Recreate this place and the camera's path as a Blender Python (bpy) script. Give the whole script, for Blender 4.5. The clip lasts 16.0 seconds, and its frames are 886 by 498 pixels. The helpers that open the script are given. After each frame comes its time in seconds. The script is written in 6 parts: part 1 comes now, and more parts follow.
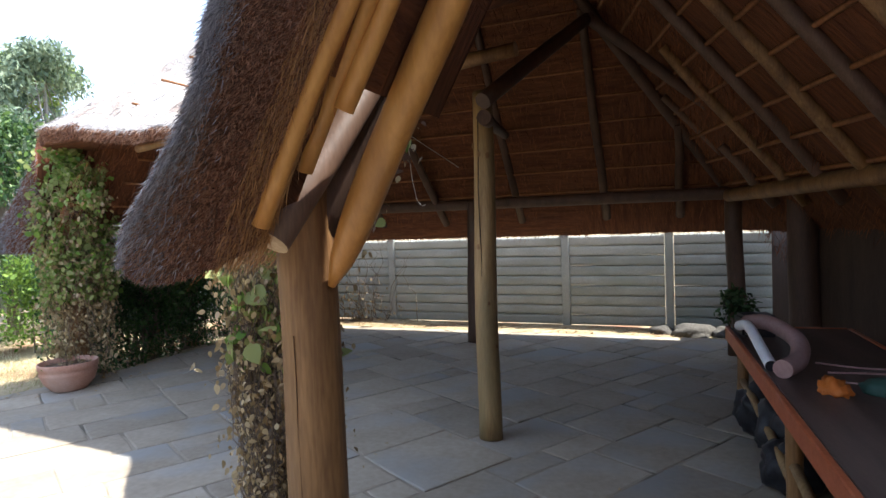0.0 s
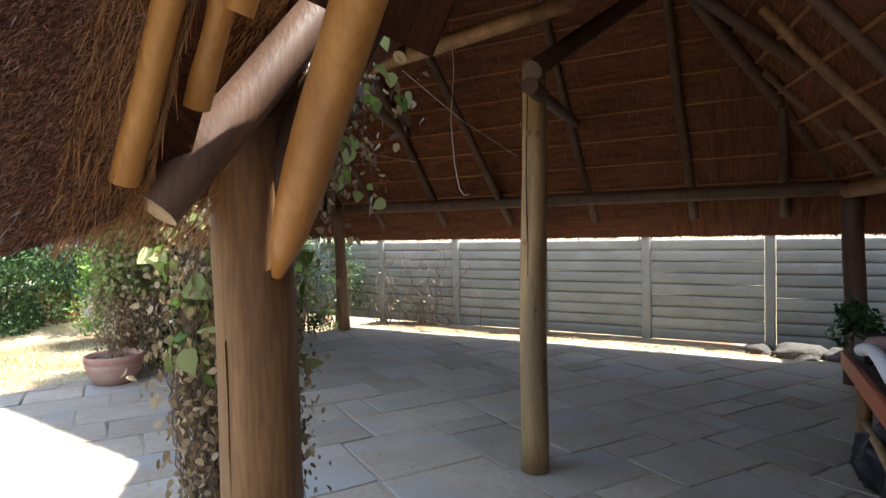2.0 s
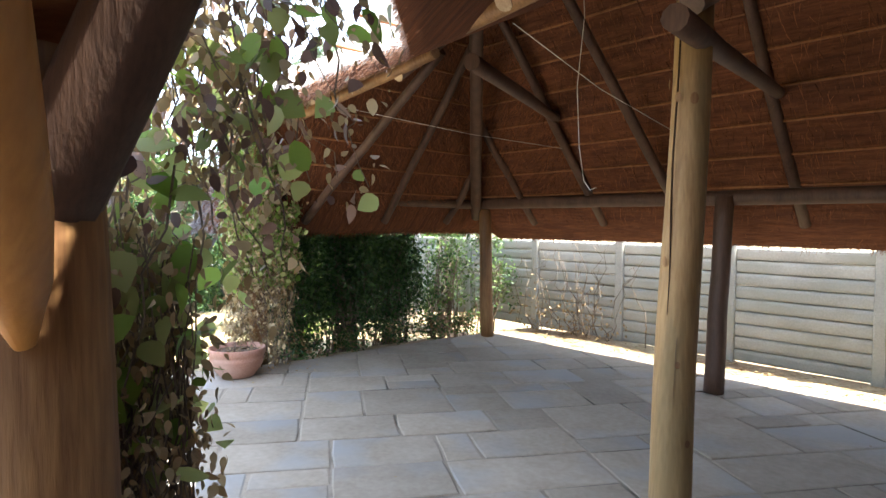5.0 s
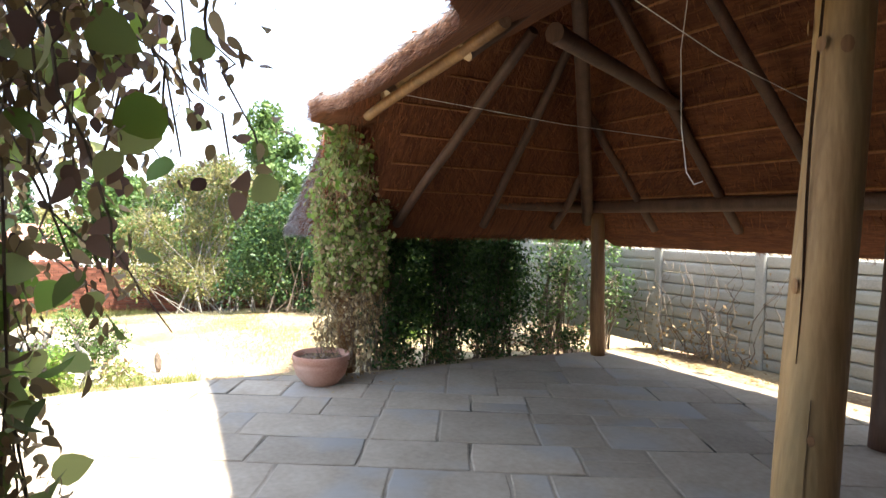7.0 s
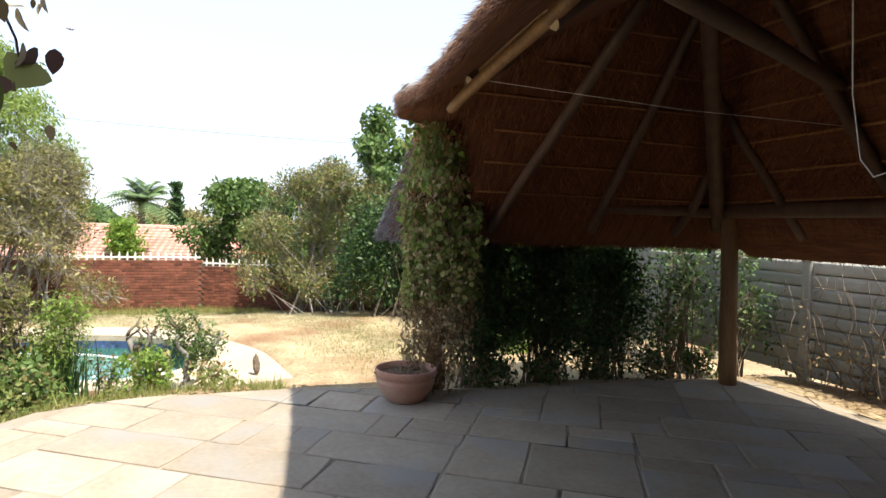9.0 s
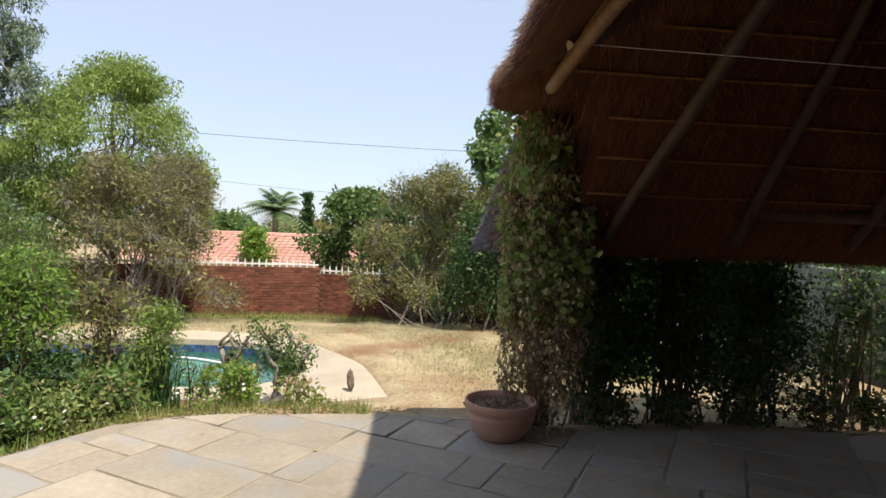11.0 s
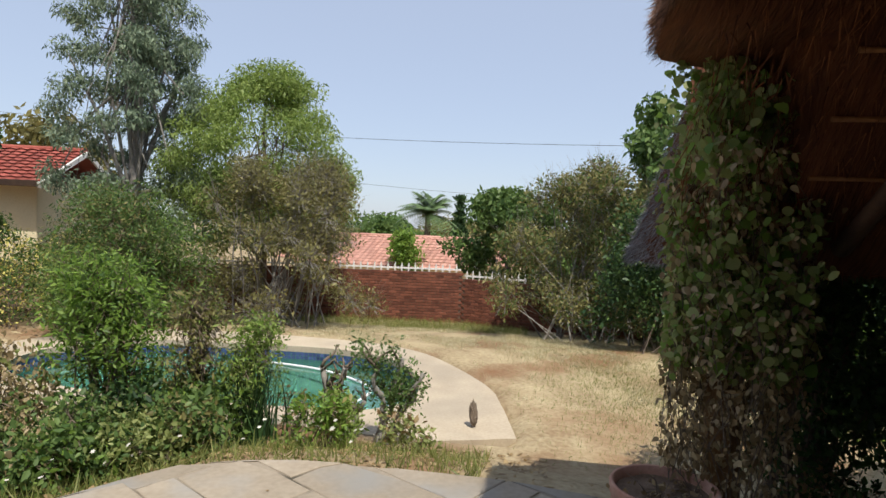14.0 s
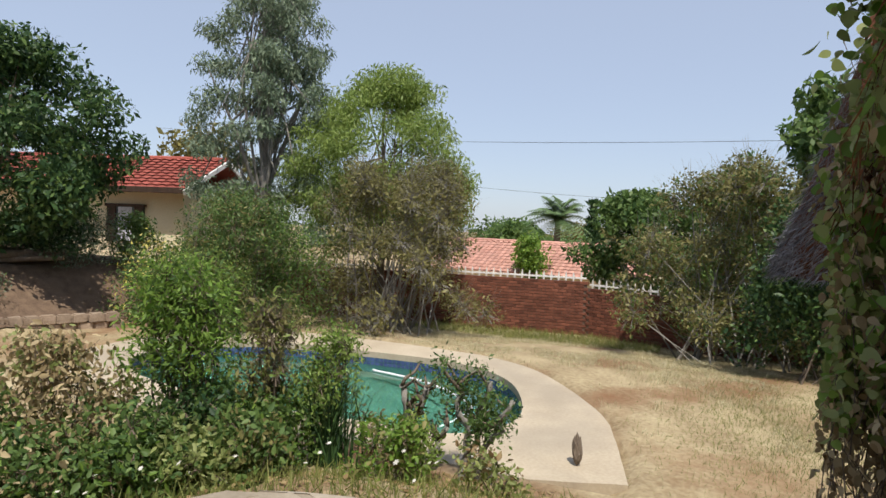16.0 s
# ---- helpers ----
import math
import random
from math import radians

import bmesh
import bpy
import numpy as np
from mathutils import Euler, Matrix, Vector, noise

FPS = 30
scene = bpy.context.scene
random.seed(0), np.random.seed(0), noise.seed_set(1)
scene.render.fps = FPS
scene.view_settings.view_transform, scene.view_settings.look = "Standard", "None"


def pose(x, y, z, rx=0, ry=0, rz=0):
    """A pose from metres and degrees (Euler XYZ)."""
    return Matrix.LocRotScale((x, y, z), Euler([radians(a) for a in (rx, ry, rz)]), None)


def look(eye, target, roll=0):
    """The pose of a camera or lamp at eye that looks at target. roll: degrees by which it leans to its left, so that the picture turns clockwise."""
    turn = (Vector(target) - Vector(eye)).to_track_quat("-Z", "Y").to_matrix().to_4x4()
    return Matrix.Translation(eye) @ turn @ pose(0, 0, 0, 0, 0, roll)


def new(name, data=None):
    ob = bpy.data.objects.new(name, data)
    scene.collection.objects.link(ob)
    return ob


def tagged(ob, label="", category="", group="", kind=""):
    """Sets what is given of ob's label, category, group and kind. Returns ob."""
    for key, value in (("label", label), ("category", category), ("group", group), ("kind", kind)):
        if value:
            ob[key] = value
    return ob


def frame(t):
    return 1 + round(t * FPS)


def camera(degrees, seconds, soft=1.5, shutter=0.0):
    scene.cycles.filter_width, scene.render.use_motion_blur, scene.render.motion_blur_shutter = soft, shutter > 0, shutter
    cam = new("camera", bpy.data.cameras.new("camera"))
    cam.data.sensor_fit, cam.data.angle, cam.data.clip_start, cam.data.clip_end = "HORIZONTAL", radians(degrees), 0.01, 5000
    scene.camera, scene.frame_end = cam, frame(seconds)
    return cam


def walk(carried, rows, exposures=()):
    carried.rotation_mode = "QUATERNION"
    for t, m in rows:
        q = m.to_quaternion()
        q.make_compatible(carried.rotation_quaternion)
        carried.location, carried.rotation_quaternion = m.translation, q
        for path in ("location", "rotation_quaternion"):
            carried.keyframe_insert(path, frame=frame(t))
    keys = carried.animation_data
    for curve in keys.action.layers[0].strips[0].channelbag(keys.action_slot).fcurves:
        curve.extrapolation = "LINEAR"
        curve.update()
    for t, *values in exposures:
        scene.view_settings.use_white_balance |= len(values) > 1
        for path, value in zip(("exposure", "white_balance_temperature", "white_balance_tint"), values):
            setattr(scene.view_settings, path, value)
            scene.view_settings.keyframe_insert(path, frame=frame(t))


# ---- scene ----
cam = camera(73.7, 16.0)
PATH = [
    (0, (0.016, -0.615, 1.747), (-0.12, 1.378, 1.655), -2.2),
    (0.5, (0.099, -0.447, 1.709), (-0.134, 1.538, 1.625), -1.9),
    (1, (0.17, -0.231, 1.68), (-0.12, 1.746, 1.603), -1.8),
    (1.5, (0.213, -0.078, 1.667), (-0.126, 1.892, 1.595), -1.6),
    (2, (0.286, 0.104, 1.633), (-0.138, 2.057, 1.568), -1.3),
    (2.5, (0.344, 0.302, 1.605), (-0.197, 2.227, 1.544), -1.0),
    (3, (0.361, 0.544, 1.58), (-0.26, 2.444, 1.523), -0.8),
    (5.3, (0.454, 1.423, 1.707), (-0.612, 3.113, 1.624), 0.6),
    (5.5, (0.454, 1.492, 1.701), (-0.652, 3.157, 1.623), 0.7),
    (6, (0.461, 1.704, 1.693), (-0.739, 3.302, 1.616), 0.9),
    (6.5, (0.464, 1.883, 1.706), (-0.824, 3.41, 1.628), 1.0),
    (7, (0.415, 2.064, 1.695), (-0.943, 3.53, 1.619), 1.2),
    (7.5, (0.342, 2.237, 1.71), (-1.088, 3.634, 1.633), 1.4),
    (8, (0.258, 2.386, 1.703), (-1.231, 3.719, 1.63), 1.5),
    (8.5, (0.199, 2.542, 1.712), (-1.35, 3.806, 1.638), 1.5),
    (9, (0.139, 2.668, 1.718), (-1.485, 3.834, 1.644), 1.7),
    (9.5, (0.026, 2.783, 1.708), (-1.659, 3.858, 1.635), 1.8),
    (10, (-0.14, 2.926, 1.727), (-1.882, 3.905, 1.653), 1.9),
    (10.2, (-0.187, 3.0, 1.709), (-1.949, 3.943, 1.643), 2.0),
    (12.3, (-1.012, 3.645, 1.721), (-2.909, 4.273, 1.652), 1.5),
    (12.5, (-1.104, 3.686, 1.725), (-3.008, 4.292, 1.656), 1.4),
    (13, (-1.294, 3.828, 1.735), (-3.225, 4.345, 1.668), 1.3),
    (13.5, (-1.478, 3.906, 1.718), (-3.434, 4.317, 1.654), 1.9),
    (14, (-1.647, 3.965, 1.743), (-3.623, 4.269, 1.678), 2.1),
    (14.5, (-1.791, 4.033, 1.758), (-3.78, 4.233, 1.692), 2.1),
    (15, (-1.968, 4.142, 1.77), (-3.966, 4.211, 1.703), 2.2),
    (15.5, (-2.168, 4.257, 1.755), (-4.166, 4.196, 1.687), 2.2),
    (16, (-2.369, 4.405, 1.739), (-4.363, 4.259, 1.676), 2.3),
]
EXPO = [(0, 1.8, 6100, 8), (1.5, 2.05, 6150, 8), (3, 2.4, 6250, 8), (5.3, 3.0, 6450, 8), (6.5, 2.7, 6550, 8), (7.2, 2.32, 6600, 9), (8, 1.8, 6700, 9), (8.7, 1.32, 6700, 9), (9.4, 1.08, 6800, 9), (10.2, 0.78, 6800, 9), (12.3, 0.34, 6650, 9), (16, 0.12, 6600, 9)]
walk(cam, [(t, look(eye, target, roll)) for t, eye, target, roll in PATH], EXPO)

# ---- world and sun ----
ROT = pose(0, 0, 0, 0, 0, -18.07)          # the shelter's own axes: u along the fence, v towards it
SUN_UV = Vector((0.45, 0.28, 1.0)).normalized()
SUN = (ROT.to_3x3() @ SUN_UV).normalized()
world = bpy.data.worlds.new("world")
scene.world = world
world.use_nodes = True
wn = world.node_tree
sky = wn.nodes.new("ShaderNodeTexSky")
sky.sky_type, sky.sun_disc = "NISHITA", False
sky.sun_elevation = math.asin(SUN.z)
sky.sun_rotation = math.atan2(SUN.x, SUN.y)
sky.air_density, sky.dust_density, sky.ozone_density = 1.0, 1.0, 1.6
haze = wn.nodes.new("ShaderNodeMix")          # thin dry-season haze over the whole sky
haze.data_type = "RGBA"
haze.inputs[0].default_value = 0.62
haze.inputs[7].default_value = (3.75, 4.25, 5.45, 1)
wn.links.new(sky.outputs[0], haze.inputs[6])
wn.links.new(haze.outputs[2], wn.nodes["Background"].inputs[0])
wn.nodes["Background"].inputs[1].default_value = 0.14
sun = new("sun", bpy.data.lights.new("sun", "SUN"))
sun.data.energy, sun.data.angle, sun.data.color = 4.6, radians(0.53), (1.0, 0.94, 0.85)
sun.matrix_basis = look((0, 0, 30), Vector((0, 0, 30)) - SUN)


# ---- materials ----
def material(name, c1, c2, scale=3.0, rough=0.8, bump=0.3, fine=40.0, stretch=(1, 1, 1), metal=0.0, per=None, spread=0.25, c3=None, stain=0.6, dist=0.01, spec=0.3, local=True):
    """Two-scale noise between c1 and c2, a third stain colour, bump; per: 'object' or 'island' brightness spread."""
    m = bpy.data.materials.new(name)
    m.use_nodes = True
    nt = m.node_tree
    n, l = nt.nodes, nt.links
    b = n["Principled BSDF"]
    tc = n.new("ShaderNodeTexCoord")
    mp = n.new("ShaderNodeMapping")
    mp.inputs["Scale"].default_value = stretch
    l.new(tc.outputs["Object"], mp.inputs[0])
    vec = mp.outputs[0]
    if per == "object":
        oi = n.new("ShaderNodeObjectInfo")
        rnd = oi.outputs["Random"]
        off = n.new("ShaderNodeVectorMath")
        off.operation = "ADD"
        mul = n.new("ShaderNodeMath")
        mul.operation = "MULTIPLY"
        mul.inputs[1].default_value = 37.0
        l.new(rnd, mul.inputs[0])
        l.new(mp.outputs[0], off.inputs[0])
        l.new(mul.outputs[0], off.inputs[1])
        vec = off.outputs[0]
    elif per == "island":
        rnd = n.new("ShaderNodeNewGeometry").outputs["Random Per Island"]
    big = n.new("ShaderNodeTexNoise")
    big.inputs["Scale"].default_value, big.inputs["Detail"].default_value = scale, 6
    fin = n.new("ShaderNodeTexNoise")
    fin.inputs["Scale"].default_value, fin.inputs["Detail"].default_value = fine, 5
    l.new(vec, big.inputs["Vector"])
    l.new(vec, fin.inputs["Vector"])
    r = n.new("ShaderNodeValToRGB")
    r.color_ramp.elements[0].position, r.color_ramp.elements[1].position = 0.32, 0.68
    r.color_ramp.elements[0].color, r.color_ramp.elements[1].color = (*c1, 1), (*c2, 1)
    mixf = n.new("ShaderNodeMath")
    mixf.operation = "MULTIPLY_ADD"
    mixf.inputs[1].default_value, mixf.inputs[2].default_value = 0.55, 0.0
    half = n.new("ShaderNodeMath")
    half.operation = "MULTIPLY_ADD"
    half.inputs[1].default_value = 0.45
    l.new(big.outputs[0], mixf.inputs[0])
    l.new(fin.outputs[0], half.inputs[0])
    l.new(mixf.outputs[0], half.inputs[2])
    l.new(half.outputs[0], r.inputs[0])
    col = r.outputs[0]
    if c3:
        st = n.new("ShaderNodeTexNoise")
        st.inputs["Scale"].default_value, st.inputs["Detail"].default_value = scale * 0.45, 4
        l.new(vec, st.inputs["Vector"])
        sr = n.new("ShaderNodeValToRGB")
        sr.color_ramp.elements[0].position, sr.color_ramp.elements[1].position = 0.5, 0.68
        sr.color_ramp.elements[1].color = (stain, stain, stain, 1)
        sr.color_ramp.elements[0].color = (0, 0, 0, 1)
        l.new(st.outputs[0], sr.inputs[0])
        mx = n.new("ShaderNodeMix")
        mx.data_type = "RGBA"
        l.new(sr.outputs[0], mx.inputs[0])
        l.new(col, mx.inputs[6])
        mx.inputs[7].default_value = (*c3, 1)
        col = mx.outputs[2]
    if per:
        hs = n.new("ShaderNodeHueSaturation")
        ma = n.new("ShaderNodeMapRange")
        ma.inputs[3].default_value, ma.inputs[4].default_value = 1 - spread, 1 + spread
        l.new(rnd, ma.inputs[0])
        l.new(ma.outputs[0], hs.inputs["Value"])
        l.new(col, hs.inputs["Color"])
        col = hs.outputs[0]
    l.new(col, b.inputs["Base Color"])
    b.inputs["Roughness"].default_value, b.inputs["Metallic"].default_value = rough, metal
    b.inputs["Specular IOR Level"].default_value = spec
    if bump:
        bp = n.new("ShaderNodeBump")
        bp.inputs["Strength"].default_value, bp.inputs["Distance"].default_value = bump, dist
        l.new(half.outputs[0], bp.inputs["Height"])
        l.new(bp.outputs[0], b.inputs["Normal"])
    return m


def leaf_material(name, c1, c2, trans=0.35, spread=0.45, rough=0.5):
    m = bpy.data.materials.new(name)
    m.use_nodes = True
    n, l = m.node_tree.nodes, m.node_tree.links
    b = n["Principled BSDF"]
    rnd = n.new("ShaderNodeNewGeometry").outputs["Random Per Island"]
    r = n.new("ShaderNodeValToRGB")
    r.color_ramp.elements[0].color, r.color_ramp.elements[1].color = (*c1, 1), (*c2, 1)
    l.new(rnd, r.inputs[0])
    l.new(r.outputs[0], b.inputs["Base Color"])
    b.inputs["Roughness"].default_value = rough
    b.inputs["Specular IOR Level"].default_value = 0.3
    tr = n.new("ShaderNodeBsdfTranslucent")
    l.new(r.outputs[0], tr.inputs[0])
    mx = n.new("ShaderNodeMixShader")
    mx.inputs[0].default_value = trans
    l.new(b.outputs[0], mx.inputs[1])
    l.new(tr.outputs[0], mx.inputs[2])
    l.new(mx.outputs[0], n["Material Output"].inputs[0])
    return m


THATCH = material("thatch_weathered", (0.24, 0.21, 0.19), (0.54, 0.49, 0.45), 4, 0.95, 1.0, 70, (1, 1, 0.25), c3=(0.24, 0.16, 0.12), stain=0.6, dist=0.03)
THATCH_IN = material("thatch_underside", (0.075, 0.026, 0.012), (0.20, 0.072, 0.03), 5, 0.9, 1.0, 16, (7, 0.7, 0.7), c3=(0.06, 0.02, 0.012), stain=0.6, dist=0.02)
STRAW_LIP = leaf_material("straw_lip", (0.09, 0.09, 0.10), (0.42, 0.40, 0.42), 0.05, rough=0.8)
THATCH_IN_L = material("thatch_underside_left", (0.075, 0.026, 0.012), (0.20, 0.072, 0.03), 5, 0.9, 1.0, 16, (0.7, 7, 0.7), c3=(0.06, 0.02, 0.012), stain=0.6, dist=0.03)
LATH = material("lath_brown", (0.16, 0.065, 0.025), (0.34, 0.15, 0.06), 3, 0.7, 0.4, 30)
STRAW = leaf_material("straw_brown", (0.05, 0.026, 0.018), (0.46, 0.25, 0.155), 0.05, rough=0.8)
STRAW_GREY = leaf_material("straw_grey", (0.16, 0.155, 0.16), (0.46, 0.44, 0.45), 0.05, rough=0.8)
STRAW_GOLD = leaf_material("straw_golden", (0.22, 0.10, 0.035), (0.50, 0.27, 0.11), 0.05, rough=0.7)
STRAW_RED = leaf_material("straw_red", (0.055, 0.018, 0.009), (0.29, 0.108, 0.042), 0.05, rough=0.8)
POLE_DARK = material("pole_dark_stain", (0.05, 0.026, 0.017), (0.11, 0.06, 0.038), 3, 0.6, 0.4, 30, (3, 3, 0.4), spec=0.4)
POLE_BROWN = material("pole_brown_varnish", (0.13, 0.06, 0.022), (0.31, 0.17, 0.065), 3, 0.55, 0.5, 24, (3, 3, 0.3), c3=(0.08, 0.04, 0.018), spec=0.4)
POLE_GOLD = material("pole_golden_varnish", (0.36, 0.155, 0.035), (0.56, 0.28, 0.07), 2.5, 0.45, 0.3, 18, (3, 3, 0.35), c3=(0.22, 0.09, 0.03), spec=0.5)
POLE_UMBER = material("pole_umber_stain", (0.075, 0.040, 0.024), (0.15, 0.085, 0.055), 3, 0.55, 0.4, 30, (3, 3, 0.4), spec=0.4)
POLE_PALE = material("pole_weathered_pale", (0.20, 0.115, 0.045), (0.42, 0.27, 0.12), 3, 0.6, 0.6, 26, (3, 3, 0.3), c3=(0.15, 0.12, 0.055), spec=0.35)
END_GRAIN = material("end_grain", (0.32, 0.22, 0.13), (0.5, 0.38, 0.25), 20, 0.8, 0.3, 80)
SLATE = material("paving_stone", (0.25, 0.205, 0.15), (0.36, 0.305, 0.235), 2.6, 0.75, 0.35, 22, per="object", spread=0.16, c3=(0.27, 0.265, 0.25), stain=0.8, dist=0.006)
GROUT = material("mortar", (0.24, 0.20, 0.15), (0.33, 0.28, 0.215), 3, 0.95, 0.5, 60, c3=(0.055, 0.05, 0.035), stain=1.0)
CONCRETE = material("fence_concrete", (0.25, 0.255, 0.225), (0.37, 0.37, 0.33), 2.5, 0.85, 0.4, 50, c3=(0.24, 0.25, 0.21), stain=0.7, per="object", spread=0.08)
BRICK = material("brick_red", (0.095, 0.036, 0.024), (0.235, 0.088, 0.055), 6, 0.85, 0.5, 60, per="object", spread=0.35)
BRICK_REST = material("brick_red_rest", (0.095, 0.036, 0.024), (0.235, 0.088, 0.055), 6, 0.85, 0.5, 60, per="island", spread=0.35)
MORTAR = material("brick_mortar", (0.10, 0.065, 0.05), (0.17, 0.12, 0.09), 6, 0.95, 0.4, 60)
WHITE_PAINT = material("white_paint", (0.72, 0.71, 0.68), (0.82, 0.81, 0.79), 4, 0.5, 0.1, 40)
TERRACOTTA = material("terracotta", (0.38, 0.19, 0.13), (0.52, 0.30, 0.22), 5, 0.8, 0.25, 50, c3=(0.52, 0.42, 0.36), stain=0.4)
SOIL = material("soil", (0.10, 0.065, 0.045), (0.22, 0.15, 0.10), 6, 0.95, 0.8, 50, dist=0.03)
GRASS_DRY = material("dry_lawn", (0.36, 0.28, 0.15), (0.56, 0.46, 0.27), 0.7, 0.95, 0.8, 30, c3=(0.26, 0.25, 0.11), stain=0.55, dist=0.03)
DECK = material("pool_deck_stone", (0.38, 0.31, 0.225), (0.50, 0.425, 0.32), 1.6, 0.85, 0.4, 30, c3=(0.28, 0.24, 0.19), stain=0.5)
TILE = material("pool_tile_blue", (0.03, 0.05, 0.14), (0.09, 0.13, 0.28), 8, 0.25, 0.0, 40, per="island", spread=0.4, spec=0.5)
POOLWALL = material("pool_plaster", (0.04, 0.135, 0.105), (0.08, 0.20, 0.16), 1.2, 0.7, 0.1, 10, c3=(0.05, 0.15, 0.12))
ROOFTILE = material("roof_tile_red", (0.26, 0.06, 0.045), (0.37, 0.10, 0.075), 2, 0.8, 0.2, 20, per="island", spread=0.15)
ROOFTILE_PINK = material("roof_tile_faded", (0.48, 0.24, 0.18), (0.60, 0.34, 0.27), 2, 0.85, 0.2, 20, per="island", spread=0.12)
PLASTER = material("cream_plaster", (0.62, 0.54, 0.36), (0.74, 0.66, 0.48), 1.2, 0.9, 0.15, 20)
WOODRED = material("table_edge_red", (0.30, 0.075, 0.03), (0.44, 0.13, 0.055), 4, 0.5, 0.2, 30, (0.4, 3, 3))
TABLETOP = material("table_top_brown", (0.05, 0.034, 0.028), (0.10, 0.068, 0.054), 3, 0.4, 0.2, 30, (3, 0.4, 3), c3=(0.2, 0.15, 0.12), stain=0.4)
BLACK = material("black_plastic", (0.012, 0.012, 0.014), (0.03, 0.03, 0.035), 5, 0.45, 0.4, 30)
HOSE_WHITE = material("hose_white", (0.68, 0.68, 0.70), (0.78, 0.78, 0.80), 5, 0.45, 0.05, 40)
HOSE_PINK = material("hose_faded_pink", (0.28, 0.17, 0.155), (0.38, 0.24, 0.22), 5, 0.6, 0.1, 40)
ORANGE = material("orange_plastic", (0.50, 0.13, 0.02), (0.62, 0.19, 0.04), 5, 0.5, 0.1, 40)
WIRE = material("pale_wire", (0.6, 0.58, 0.54), (0.7, 0.68, 0.63), 5, 0.5, 0.0, 40)
DARKWIRE = material("dark_wire", (0.02, 0.02, 0.02), (0.04, 0.04, 0.04), 5, 0.6, 0.0, 40)
BARK = material("bark_brown", (0.10, 0.075, 0.055), (0.21, 0.165, 0.125), 5, 0.9, 0.8, 40, (2, 2, 0.5), dist=0.02)
BARK_GREY = material("bark_grey", (0.17, 0.155, 0.14), (0.30, 0.28, 0.25), 5, 0.9, 0.8, 40, (2, 2, 0.5), dist=0.02)
ROCK_DARK = material("dark_rock", (0.05, 0.045, 0.04), (0.12, 0.11, 0.095), 4, 0.9, 0.8, 30, dist=0.03)
ROCK = material("garden_rock", (0.24, 0.17, 0.12), (0.40, 0.31, 0.23), 3, 0.9, 0.8, 30, per="object", spread=0.2, dist=0.03)
HILL = material("far_hills", (0.12, 0.13, 0.14), (0.18, 0.18, 0.17), 0.05, 0.95, 0.0, 1)
DARKTIMBER = material("dark_timber_wall", (0.035, 0.02, 0.014), (0.075, 0.045, 0.03), 3, 0.7, 0.4, 30, (3, 3, 0.4))
GLASSY = material("window_dark", (0.03, 0.035, 0.04), (0.05, 0.055, 0.06), 2, 0.1, 0.0, 10, spec=0.6)
CURTAIN = material("pale_curtain", (0.45, 0.46, 0.5), (0.6, 0.6, 0.64), 6, 0.9, 0.1, 30, (6, 6, 0.3))

L_CREEPER = leaf_material("leaf_creeper", (0.17, 0.22, 0.06), (0.44, 0.48, 0.19), 0.5)
L_FRESH = leaf_material("leaf_fresh", (0.11, 0.21, 0.03), (0.27, 0.40, 0.08), 0.45)
L_DRY = leaf_material("leaf_dry", (0.20, 0.13, 0.06), (0.42, 0.31, 0.16), 0.25)
L_STRAW = leaf_material("leaf_straw", (0.26, 0.19, 0.095), (0.55, 0.44, 0.26), 0.3)
L_DRYDARK = leaf_material("leaf_dry_dark", (0.10, 0.06, 0.055), (0.26, 0.165, 0.12), 0.35)
L_DARK = leaf_material("leaf_dark", (0.016, 0.045, 0.016), (0.06, 0.115, 0.035), 0.25)
L_HEDGE = leaf_material("leaf_hedge", (0.025, 0.065, 0.02), (0.09, 0.17, 0.045), 0.3)
L_MID = leaf_material("leaf_mid", (0.05, 0.105, 0.03), (0.16, 0.24, 0.065), 0.35)
L_WILLOW = leaf_material("leaf_willow", (0.15, 0.23, 0.05), (0.32, 0.40, 0.11), 0.4)
L_EUC = leaf_material("leaf_eucalypt", (0.10, 0.15, 0.095), (0.25, 0.31, 0.20), 0.25)
L_OLIVE = leaf_material("leaf_olive", (0.13, 0.125, 0.045), (0.31, 0.28, 0.105), 0.35)
L_YELLOW = leaf_material("flower_yellow", (0.60, 0.52, 0.10), (0.75, 0.68, 0.25), 0.3)
L_WHITE = leaf_material("flower_white", (0.65, 0.63, 0.55), (0.8, 0.78, 0.7), 0.3)
L_RED = leaf_material("flower_red", (0.4, 0.03, 0.03), (0.6, 0.06, 0.06), 0.3)
L_PALM = leaf_material("leaf_palm", (0.07, 0.12, 0.05), (0.16, 0.24, 0.10), 0.25)
L_GRASS = leaf_material("grass_blades", (0.36, 0.32, 0.18), (0.55, 0.50, 0.32), 0.3)
L_PALEGRASS = leaf_material("grass_bleached", (0.50, 0.45, 0.28), (0.74, 0.69, 0.48), 0.3)
L_GREENGRASS = leaf_material("grass_green", (0.12, 0.16, 0.04), (0.30, 0.30, 0.10), 0.3)

